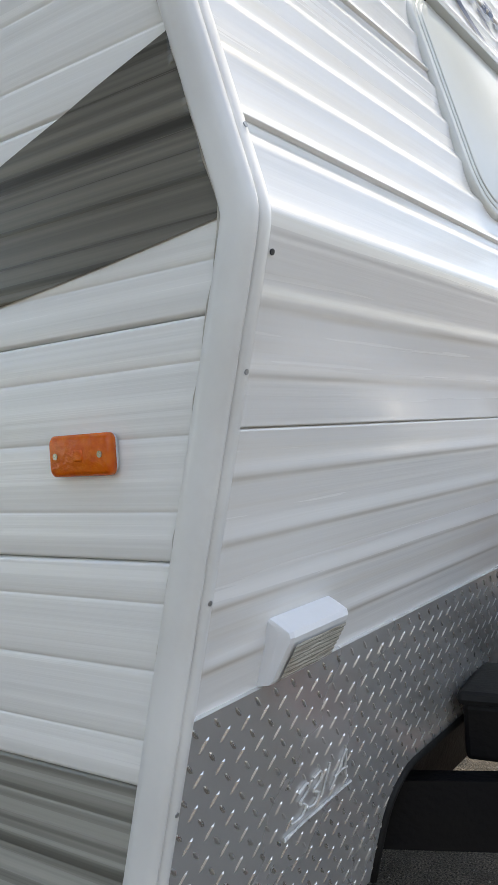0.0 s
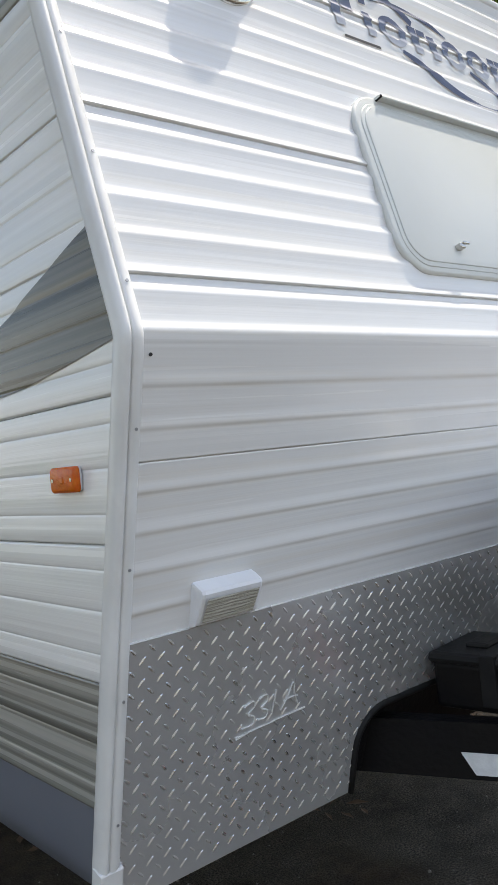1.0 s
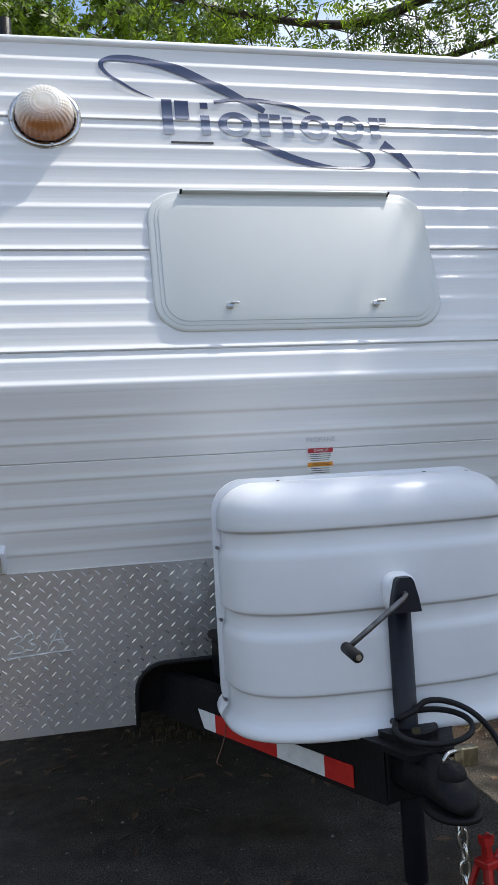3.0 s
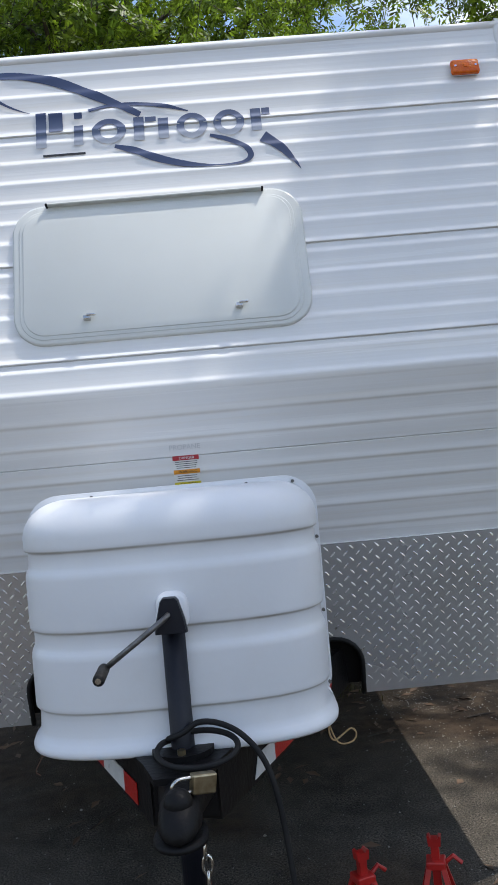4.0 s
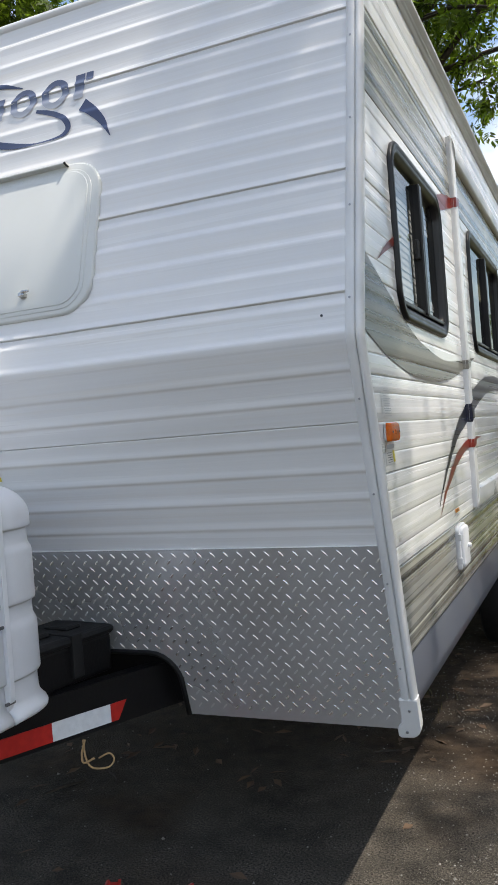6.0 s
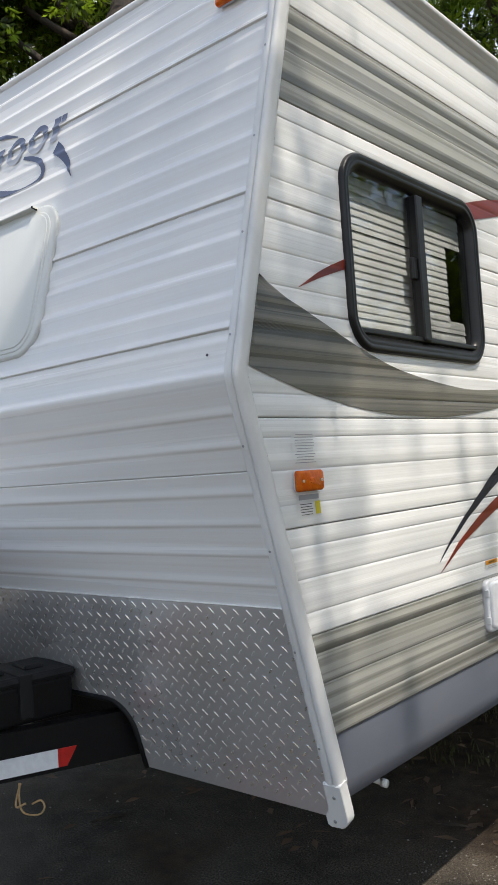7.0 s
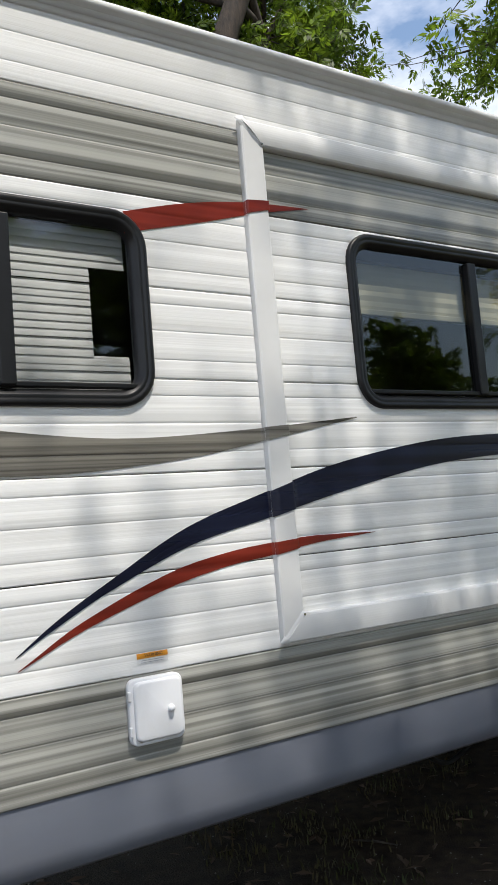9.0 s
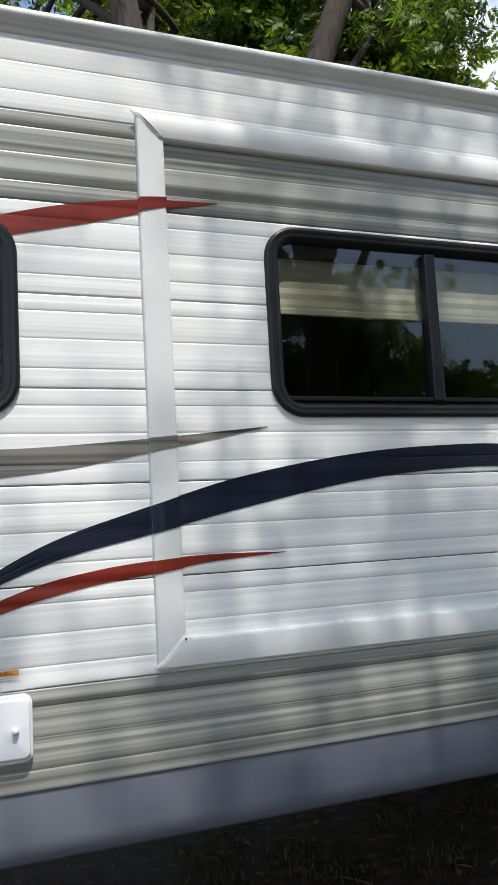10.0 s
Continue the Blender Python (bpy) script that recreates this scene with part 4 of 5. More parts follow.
ribbon([(1.585, 2.468), (1.625, 2.436), (1.662, 2.396), (1.697, 2.338)], [0.040, 0.032, 0.022, 0.002], NAVY_F)


def ring_mark(x0, x1, z0, z1, hole):
    """A plain flat ring on the siding."""
    cx, cz = (x0 + x1) / 2, (z0 + z1) / 2
    rings = [[front_at(cx + (x1 - x0) / 2 * t * math.cos(a), cz + (z1 - z0) / 2 * (1 - (1 - t) * 0.75) * math.sin(a), 0.0028) for a in np.linspace(0, 2 * math.pi, 36, endpoint=False)] for t in np.linspace(1, hole, 7)]
    return part("logo_mark", loft(rings, first=False, last=False), LOGO, trailer, "", True)


def bar_mark(x0, x1, z0, z1, lean=0.0):
    """A plain flat bar on the siding, wider at the foot where it leans."""
    rings = [[front_at(x, z, 0.0028) for x in np.linspace(x0, x1 + lean * (z1 - z) / (z1 - z0), 4)] for z in np.linspace(z0, z1, 30)]
    return part("logo_mark", loft(rings, first=False, last=False, closed=False), LOGO, trailer, "", True)


bar_mark(0.846, 0.880, 2.486, 2.616)
bar_mark(0.888, 0.934, 2.543, 2.612)
bar_mark(0.970, 1.000, 2.487, 2.562)
bar_mark(0.972, 0.998, 2.586, 2.607)
ring_mark(1.028, 1.140, 2.484, 2.578, 0.5)
bar_mark(1.166, 1.200, 2.488, 2.576)
bar_mark(1.204, 1.240, 2.556, 2.574)
bar_mark(1.246, 1.280, 2.488, 2.566)
ring_mark(1.306, 1.408, 2.481, 2.576, 0.5)
ring_mark(1.428, 1.530, 2.481, 2.578, 0.5)
bar_mark(1.552, 1.586, 2.490, 2.574)
bar_mark(1.590, 1.616, 2.548, 2.574)
sheet("logo_bar", on_front(0.936, 2.459), 0.138, 0.008, INK, trailer, "small dark lettering bar")

# ---- chalk scribble on the tread plate ----
def chalk(points):
    p = curve([(x, z) for x, z in points], 16)
    part("chalk_mark", tube([plate_at(x, z, 0.0022) for x, z in p], 0.0021, 5), CHALK, plate)


chalk([(0.288, 0.876), (0.35, 0.880), (0.42, 0.884), (0.482, 0.886)])
chalk([(0.290, 0.872), (0.33, 0.879), (0.39, 0.881)])
chalk([(0.306, 0.936), (0.328, 0.944), (0.334, 0.930), (0.316, 0.918), (0.336, 0.908), (0.330, 0.892), (0.302, 0.892)])
chalk([(0.345, 0.944), (0.366, 0.948), (0.368, 0.932), (0.352, 0.922), (0.372, 0.912), (0.366, 0.897), (0.346, 0.898)])
chalk([(0.392, 0.950), (0.388, 0.928), (0.384, 0.902)])
chalk([(0.410, 0.900), (0.428, 0.928), (0.440, 0.954), (0.446, 0.930), (0.458, 0.902)])
chalk([(0.416, 0.918), (0.436, 0.922), (0.456, 0.920)])

# ---- drawbar: two black rails, cross members, coupler ----
frame_part = put("drawbar", None, trailer, "black steel A-frame drawbar")
TIP = (1.222, -0.80)
for s in (-1, 1):
    a, b = Vector((1.222 + s * 0.44, 0.19, 0)), Vector((1.222 + s * 0.075, -0.62, 0))
    d = (b - a).normalized()
    n = Vector((d.y, -d.x, 0)) * (1 if s < 0 else -1)
    n = n if n.x * s > 0 else -n
    start = a - d * 0.5
    c = [(0.0, 0.640), (0.0, 0.772), (-0.05, 0.772), (-0.05, 0.764), (-0.008, 0.764), (-0.008, 0.648), (-0.05, 0.648), (-0.05, 0.640)]
    part("rail", loft([[Vector((q.x, q.y, z)) + n * o for o, z in c] for q in (start, b)]), BLACK, frame_part)
    # reflective tape in alternating lengths
    line0 = Vector((0.833, 0.072, 0)) if s < 0 else Vector((1.690, 0.105, 0))
    t0 = (line0 - a).dot(d)
    for i, (u, v, m) in enumerate(((0.0, 0.09, TAPE_W), (0.09, 0.375, TAPE_R), (0.375, 0.56, TAPE_W), (0.56, 0.66, TAPE_R)) if s < 0 else ((0.0, 0.055, TAPE_R), (0.055, 0.24, TAPE_W), (0.24, 0.50, TAPE_R), (0.50, 0.635, TAPE_W))):
        cut0, cut1 = (0.03 if u == 0 else 0.0), (0.03 if v > 0.63 else 0.0)
        q = [(u, 0.703), (v - cut1 * (s > 0), 0.703), (v if s > 0 else v, 0.652), (u + cut0, 0.652)]
        quad = [a + d * (t0 + k) + Vector((0, 0, z)) for k, z in q]
        part("reflective_tape", loft([[p + n * 0.0015 for p in quad], [p + n * 0.0035 for p in quad]]), m, frame_part, "red reflective tape" if m is TAPE_R else "white reflective tape")
part("cross_member", box((0.93, -0.10, 0.66), (1.514, -0.04, 0.755), 0.006), BLACK, frame_part)
part("cross_member", box((1.08, -0.40, 0.66), (1.364, -0.34, 0.755), 0.006), BLACK, frame_part)
part("tongue_box", box((1.150, -0.62, 0.645), (1.294, -0.42, 0.766), 0.006), BLACK, frame_part)
pl = [(-0.19, -0.40), (0.19, -0.40), (0.085, -0.63), (0.055, -0.72), (-0.055, -0.72), (-0.085, -0.63)]
part("gusset_plate", loft([[(1.222 + x, y, z) for x, y in pl] for z in (0.764, 0.778)]), BLACK, frame_part)
rings = []
for y, w, z0, z1 in ((-0.60, 0.070, 0.655, 0.775), (-0.68, 0.056, 0.67, 0.778), (-0.74, 0.046, 0.684, 0.776), (-0.78, 0.048, 0.692, 0.772), (-0.82, 0.046, 0.696, 0.762), (-0.85, 0.034, 0.70, 0.74), (-0.862, 0.015, 0.702, 0.72)):
    rings.append([(1.222 + w * math.cos(a) * (1 if math.sin(a) < 0 else 0.9), y, (z0 + z1) / 2 + (z1 - z0) / 2 * math.sin(a)) for a in np.linspace(0, 2 * math.pi, 16, endpoint=False)])
part("coupler", loft(rings), BLACK, frame_part, "black ball coupler", True)
rings = []
for z, k in ((0.684, 0.94), (0.686, 1.0), (0.693, 1.0), (0.697, 0.93), (0.700, 0.80)):
    rings.append([(1.222 + 0.055 * k * math.cos(a), -0.80 + (0.064 if math.sin(a) < 0 else 0.10) * k * math.sin(a), z) for a in np.linspace(0, 2 * math.pi, 32, endpoint=False)])
part("coupler_lip", loft(rings), BLACK, frame_part, "worn steel lip", True)
bm = bmesh.new()
bmesh.ops.create_uvsphere(bm, u_segments=16, v_segments=10, radius=0.030, matrix=Matrix.Translation((1.222, -0.80, 0.757)))
part("coupler_latch", bm, BLACK, frame_part, "", True)

# ---- tongue jack ----
jack = thing("tongue_jack", "black tube tongue jack with a side crank on the drawbar", "trailer jack", (1.222, -0.575, 0.778))
part("outer_tube", tube([(1.222, -0.575, 0.45), (1.222, -0.575, 1.06)], 0.0265, 24), JACKP, jack, "", True)
part("inner_tube", tube([(1.222, -0.575, 0.10), (1.222, -0.575, 0.5)], 0.022, 20), BLACK, jack, "", True)
part("foot", tube([(1.222, -0.575, 0.0), (1.222, -0.575, 0.012), (1.222, -0.575, 0.10)], [0.075, 0.075, 0.03], 20), BLACK, jack)
part("mounting_flange", tube([(1.222, -0.575, 0.776), (1.222, -0.575, 0.792)], 0.07, 20), BLACK, jack)
for a in (30, 150, 270):
    part("bolt", tube([(1.222 + 0.055 * math.cos(radians(a)), -0.575 + 0.055 * math.sin(radians(a)), 0.79), (1.222 + 0.055 * math.cos(radians(a)), -0.575 + 0.055 * math.sin(radians(a)), 0.803)], 0.010, 6), RUST, jack)
hd = [(-0.046, 1.055), (0.046, 1.055), (0.040, 1.085), (0.026, 1.125), (0.018, 1.132), (-0.018, 1.132), (-0.026, 1.125), (-0.040, 1.085)]
part("head", loft([[(1.222 + x * k * 0.78, y, z) for x, z in hd] for y, k in ((-0.628, 0.92), (-0.622, 1), (-0.604, 1), (-0.600, 0.95))]), JACKP, jack, "black gear head")
crank = part("crank", tube([(1.218, -0.61, 1.096), (1.217, -0.634, 1.096), (1.209, -0.643, 1.090), (1.14, -0.644, 1.042), (1.073, -0.645, 0.996)], 0.0065, 10), STEEL, jack, "worn steel crank arm", True)
part("grip", tube([(1.071, -0.632, 0.996), (1.071, -0.636, 0.995), (1.071, -0.712, 0.990), (1.071, -0.717, 0.990)], [0.008, 0.0125, 0.0130, 0.0105], 14), RUBBER, crank, "black rubber grip", True)
part("washer", tube([(1.071, -0.716, 0.990), (1.071, -0.7195, 0.990)], 0.0065, 12), CHROME, crank, "bright end washer")

# ---- gas bottle cover ----
gas = thing("propane_cover", "white two-part moulded plastic gas bottle cover on the drawbar", "tank cover", (1.222, -0.30, 0.772))
GX, GA = 1.222, 0.366


def half(front, z, inset):
    a, d = GA - inset, (0.262 if front else 0.235) - inset * 0.9
    p = 3.4
    sgn = -1 if front else 1
    out = []
    for q in np.linspace(0, math.pi, 41):
        c, s = math.cos(q), math.sin(q)
        out.append((GX + a * math.copysign(abs(c) ** (2 / p), c), -0.30 + sgn * (0.004 + d * abs(s) ** (2 / p)), z))
    return out


def cover_levels():
    lv = [(0.774, -0.006), (0.778, -0.011), (0.786, -0.012), (0.794, -0.009), (0.802, -0.002), (0.810, 0.004), (0.820, 0.007)]
    for g in GROOVES:
        if g > 0.95:
            lv += [(g - 0.066, 0.0), (g - 0.058, 0.0005), (g - 0.050, 0.003), (g - 0.043, 0.0065), (g - 0.036, 0.0085)]
        lv += [(g - 0.020, 0.009), (g - 0.006, 0.009), (g - 0.002, 0.008), (g, 0.0025), (g + 0.003, 0.0005), (g + 0.010, 0.0)]
    lv.sort()
    out = [lv[0]]
    for l in lv[1:]:
        if l[0] > out[-1][0] + 0.0015:
            out.append(l)
    r = 0.085
    for t in np.linspace(0.05, math.pi / 2 - 0.02, 12):
        out.append((1.274 + r * math.sin(t), r * 1.15 * (1 - math.cos(t))))
    return out


LV = cover_levels()
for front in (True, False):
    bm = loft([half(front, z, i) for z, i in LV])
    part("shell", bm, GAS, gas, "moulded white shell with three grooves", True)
fl = rounded(2 * GA + 0.020, 0.60, 0.085, 10)
fl = [(GX + a, 0.772 + max(b + 0.30, 0.0) * 0.598 / 0.6) for a, b in fl]
part("seam_flange", loft([[(x, y, z) for x, z in fl] for y in (-0.308, -0.304, -0.296, -0.292)]), POLY, gas, "raised seam flange")
for x, z in ((GX - GA - 0.002, 1.206), (GX - GA - 0.002, 1.027), (GX - GA - 0.002, 0.83), (GX + GA + 0.002, 1.21), (GX + GA + 0.002, 1.02), (GX + GA + 0.002, 0.834), (1.02, 1.362), (1.42, 1.362), (1.54, 1.358)):
    part("seam_bolt", tube([(x, -0.318, z - 0.004), (x, -0.288, z - 0.004)], 0.0045, 8), STEEL, gas)
part("top_slot", box((1.225, -0.335, 1.352), (1.275, -0.325, 1.3565), 0.001), BLACK, gas)
part("jack_boss", loft([[(1.224 + a * k, y, 1.094 + b * k) for a, b in rounded(0.070, 0.086, 0.028, 6)] for y, k in ((-0.53, 1.15), (-0.592, 1.0), (-0.599, 0.92))]), POLY, gas, "raised white boss behind the jack head", True)


# ---- battery boxes on the rails ----
def battery_box(x, y, turn):
    e = thing("battery_box", "black plastic battery box on the drawbar behind the gas cover", "battery box", (x, y, 0.772), "battery boxes on the drawbar")
    m = pose(x, y, 0.772, 0, 0, turn)
    part("tub", box((-0.11, -0.15, 0.0), (0.11, 0.15, 0.115), 0.012, m=m), BLACK, e)
    part("lid", box((-0.12, -0.16, 0.11), (0.12, 0.16, 0.138), 0.014, m=m), RUBBER, e)
    for k in (-0.06, 0.06):
        part("vent", box((-0.05, k - 0.03, 0.134), (0.05, k + 0.03, 0.15), 0.008, m=m), RUBBER, e)
    part("strap", box((-0.123, -0.02, 0.02), (0.123, 0.02, 0.142), 0.003, m=m), RUBBER, e)


battery_box(1.025, 0.045, 8)
battery_box(1.435, 0.05, -10)

# ---- padlock, cable, chain, cord ----
lock = thing("padlock", "brass padlock through the coupler latch", "padlock", (1.262, -0.765, 0.760))
part("lock_body", box((-0.026, -0.012, -0.020), (0.026, 0.012, 0.020), 0.004, m=pose(1.272, -0.765, 0.780, 0, 8, 25)), RUST, lock, "brass body")
part("shackle", tube(curve([(1.252, -0.772, 0.795), (1.225, -0.785, 0.797), (1.212, -0.79, 0.785), (1.222, -0.785, 0.768), (1.252, -0.772, 0.768)], 20), 0.0045, 8), CHROME, lock, "", True)
cable = thing("power_cable", "thick black trailer cable looped round the jack and hanging down", "cable", (1.3, -0.55, 0.79))
loop = [(1.258 + 0.088 * math.cos(a), -0.642 + 0.058 * math.sin(a), 0.806 + 0.020 * math.sin(a)) for a in np.linspace(-3.6, 2.4, 15)]
loop2 = [(1.228, -0.606, 0.832), (1.262, -0.603, 0.850), (1.310, -0.612, 0.846), (1.360, -0.630, 0.820), (1.402, -0.648, 0.765), (1.424, -0.660, 0.68), (1.438, -0.675, 0.55), (1.447, -0.69, 0.42), (1.45, -0.71, 0.32)]
loop = [(1.240, -0.530, 0.790), (1.196, -0.560, 0.802)] + loop
part("cable_run", tube(curve(loop + loop2, 170), 0.0066, 10), RUBBER, cable, "", True)
part("plug", tube([(1.448, -0.70, 0.36), (1.45, -0.71, 0.33), (1.452, -0.718, 0.29), (1.453, -0.724, 0.25)], [0.013, 0.022, 0.024, 0.020], 14), RUBBER, cable, "black round plug", True)
chain = thing("safety_chain", "galvanised safety chain hanging below the coupler", "chain", (1.27, -0.74, 0.62))
for i in range(12):
    c = Vector((1.262 + 0.004 * math.sin(i), -0.735 - 0.003 * i, 0.632 - 0.030 * i))
    ln = []
    for a in np.linspace(0, 2 * math.pi, 15):
        u, v = 0.010 * math.cos(a), 0.020 * math.sin(a)
        ln.append(c + (Vector((u, 0, v)) if i % 2 else Vector((0, u, v))))
    part("link", tube(ln, 0.0036, 6, cap=False), CHROME, chain, "", True)
cord = thing("cord", "loose tan cord hanging under the drawbar rail", "cord", (1.62, -0.02, 0.64))
part("strand", tube(curve([(1.60, -0.04, 0.645), (1.612, -0.05, 0.600), (1.632, -0.05, 0.575), (1.668, -0.03, 0.572), (1.682, -0.02, 0.590), (1.668, -0.02, 0.606), (1.640, -0.03, 0.594)], 40), 0.0027, 6), ROPE, cord, "", True)
part("strand", tube(curve([(1.606, -0.04, 0.645), (1.600, -0.05, 0.61), (1.612, -0.06, 0.590), (1.640, -0.05, 0.602)], 24), 0.003, 6), ROPE, cord, "", True)
cord = thing("cord", "thin rusty wire hanging at the gas cover's edge", "cord", (0.86, -0.29, 0.77))
part("strand", tube(curve([(0.862, -0.29, 0.80), (0.850, -0.30, 0.74), (0.836, -0.31, 0.705), (0.822, -0.32, 0.678), (0.834, -0.325, 0.668)], 24), 0.0014, 6), TIMBER, cord, "", True)


# ---- jack stands ----
def jack_stand(x, y, turn):
    e = thing("jack_stand", "red painted steel jack stand on the asphalt", "jack stand", (x, y, 0), "red jack stands")
    m = pose(x, y, 0, 0, 0, turn) @ Matrix.Scale(0.68, 4)
    for sx in (-1, 1):
        for sy in (-1, 1):
            part("leg", loft([[m @ Vector((sx * (w + a), sy * (w + b), z)) for a, b in ((-t, -t), (t, -t), (t, t), (-t, t))] for w, z, t in ((0.095, 0.0, 0.012), (0.03, 0.26, 0.011))]), RED_STEEL, e)
    part("collar", box((-0.042, -0.042, 0.25), (0.042, 0.042, 0.285), 0.004, m=m), RED_STEEL, e)
    part("post", box((-0.018, -0.018, 0.12), (0.018, 0.018, 0.36), 0.003, m=m), RED_STEEL, e)
    part("saddle", loft([[m @ Vector((x2, y2, z)) for x2, z in ((-0.030, 0.385), (-0.026, 0.345), (0.026, 0.345), (0.030, 0.385), (0.020, 0.388), (0.014, 0.376), (-0.014, 0.376), (-0.020, 0.388))] for y2 in (-0.02, 0.02)]), RED_STEEL, e)
    part("ratchet_handle", tube([m @ Vector((0.04, 0, 0.27)), m @ Vector((0.075, 0, 0.30)), m @ Vector((0.11, 0, 0.27))], 0.007, 8), RED_STEEL, e)


jack_stand(1.66, -0.04, 20)
jack_stand(1.885, 0.0, -15)

# ---- wheels under the side ----
def wheel(x, s, y):
    e = put("wheel", None, trailer, "black trailer wheel")
    def ring(prof):
        return loft([[(x + s * o, y + r * math.cos(a), 0.345 + r * math.sin(a)) for a in np.linspace(0, 2 * math.pi, 40, endpoint=False)] for r, o in prof], first=False)
    part("tyre", ring([(0.20, -0.20), (0.31, -0.20), (0.342, -0.18), (0.345, -0.10), (0.342, -0.03), (0.31, -0.005), (0.22, -0.002), (0.20, -0.015)]), RUBBER, e, "", True)
    part("rim", ring([(0.205, -0.012), (0.19, -0.02), (0.17, -0.05), (0.10, -0.05), (0.06, -0.02), (0.0, -0.015)]), TRIM, e, "white steel rim", True)


for x, s in ((WIDE - 0.06, 1), (0.06, -1)):
    for y in (3.56, 4.42):
        wheel(x, s, y)
chockt = thing("wheel_chock", "orange plastic wheel chock in front of the wheel", "wheel chock", (2.40, 3.10, 0))
part("wedge", loft([[(x + dx * z, y, z) for y, z in ((3.03, 0.0), (3.17, 0.0), (3.17, 0.085), (3.14, 0.092), (3.11, 0.080), (3.05, 0.03), (3.035, 0.018))] for x, dx in ((2.34, 0.1), (2.44, -0.35))]), ORANGE, chockt)
part("rib", box((2.337, 3.07, 0.0), (2.443, 3.08, 0.03), 0.003), ORANGE, chockt)

# drain stub, hanging hose and roof vent
part("drain_pipe", tube([(2.30, 0.548, 0.610), (2.385, 0.548, 0.604)], 0.008, 14), TRIM, trailer, "white plastic drain stub", True)
part("drain_pipe_cap", tube([(2.378, 0.548, 0.604), (2.394, 0.548, 0.603)], 0.011, 14), TRIM, trailer, "white ribbed cap", True)
part("hose", tube(curve([(2.10, 2.34, 0.645), (2.09, 2.40, 0.53), (2.08, 2.50, 0.475), (2.08, 2.60, 0.50), (2.10, 2.70, 0.58), (2.12, 2.76, 0.645)], 30), 0.009, 8), RUBBER, trailer, "dark hose hanging below the floor", True)
for px, pz in ((0.044, 1.622), (2.352, 1.708)):
    part("screw_hole", tube([front_at(px, pz, 0.0), front_at(px, pz, 0.0018)], 0.0034, 8), INK, trailer)
part("roof_vent_pipe", tube([(0.345, 0.62, 2.85), (0.345, 0.62, 3.06)], 0.022, 12), BLACK, trailer, "dark roof vent pipe", True)


# ---- ground, drive and road ----
def ground_material(name, kind):
    m = bpy.data.materials.new(name)
    m.use_nodes = True
    n, l = m.node_tree.nodes, m.node_tree.links
    p = n["Principled BSDF"]
    p.inputs["Roughness"].default_value, p.inputs["Specular IOR Level"].default_value = 0.95, 0.08
    c = n.new("ShaderNodeTexCoord")

    def noise_ramp(scale, a, b, ca, cb, detail=8):
        t, r = n.new("ShaderNodeTexNoise"), n.new("ShaderNodeValToRGB")
        t.inputs["Scale"].default_value, t.inputs["Detail"].default_value = scale, detail
        l.new(c.outputs["Object"], t.inputs["Vector"])
        r.color_ramp.elements[0].position, r.color_ramp.elements[1].position = a, b
        r.color_ramp.elements[0].color, r.color_ramp.elements[1].color = (*ca, 1), (*cb, 1)
        l.new(t.outputs["Fac"], r.inputs["Fac"])
        return r.outputs["Color"], t.outputs["Fac"]

    def blend(f, a, b):
        x = n.new("ShaderNodeMixRGB")
        l.new(f, x.inputs["Fac"])
        l.new(a, x.inputs["Color1"])
        l.new(b, x.inputs["Color2"])
        return x.outputs["Color"]
    black, white = (0, 0, 0), (1, 1, 1)
    if kind == "grass":
        a, _ = noise_ramp(7, 0.3, 0.7, (0.10, 0.13, 0.025), (0.20, 0.19, 0.05))
        b, h = noise_ramp(45, 0.3, 0.7, (0.06, 0.09, 0.02), (0.24, 0.22, 0.07))
        f, _ = noise_ramp(200, 0.4, 0.6, black, white)
        col = blend(f, a, b)
        d, _ = noise_ramp(6, 0.3, 0.7, (0.075, 0.052, 0.036), (0.15, 0.105, 0.07))
        sx, sr = n.new("ShaderNodeSeparateXYZ"), n.new("ShaderNodeMapRange")
        l.new(c.outputs["Object"], sx.inputs["Vector"])
        sr.inputs["From Min"].default_value, sr.inputs["From Max"].default_value = 7.4, 8.3
        l.new(sx.outputs["Y"], sr.inputs["Value"])
        col = blend(sr.outputs["Result"], d, col)
    elif kind == "road":
        col, h = noise_ramp(30, 0.3, 0.7, (0.20, 0.20, 0.20), (0.28, 0.27, 0.26))
    else:
        a, _ = noise_ramp(1.6, 0.35, 0.65, (0.019, 0.018, 0.016), (0.068, 0.061, 0.051))
        g, h = noise_ramp(130, 0.35, 0.62, (0.015, 0.014, 0.013), (0.19, 0.165, 0.135))
        s, _ = noise_ramp(330, 0.62, 0.70, black, white, 2)
        w, _ = noise_ramp(600, 0.0, 1.0, (0.26, 0.24, 0.20), (0.36, 0.33, 0.28))
        f, _ = noise_ramp(8, 0.35, 0.7, (0.25, 0.25, 0.25), (0.75, 0.75, 0.75))
        col = blend(s, blend(f, a, g), w)
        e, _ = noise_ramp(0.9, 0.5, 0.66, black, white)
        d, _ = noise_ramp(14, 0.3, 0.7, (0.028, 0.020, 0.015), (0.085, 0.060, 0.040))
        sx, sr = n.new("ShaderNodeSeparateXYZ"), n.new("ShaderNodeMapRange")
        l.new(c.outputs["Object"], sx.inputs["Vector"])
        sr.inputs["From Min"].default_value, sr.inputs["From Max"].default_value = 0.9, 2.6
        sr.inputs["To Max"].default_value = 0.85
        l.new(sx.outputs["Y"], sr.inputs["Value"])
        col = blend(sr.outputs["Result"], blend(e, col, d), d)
    l.new(col, p.inputs["Base Color"])
    b = n.new("ShaderNodeBump")
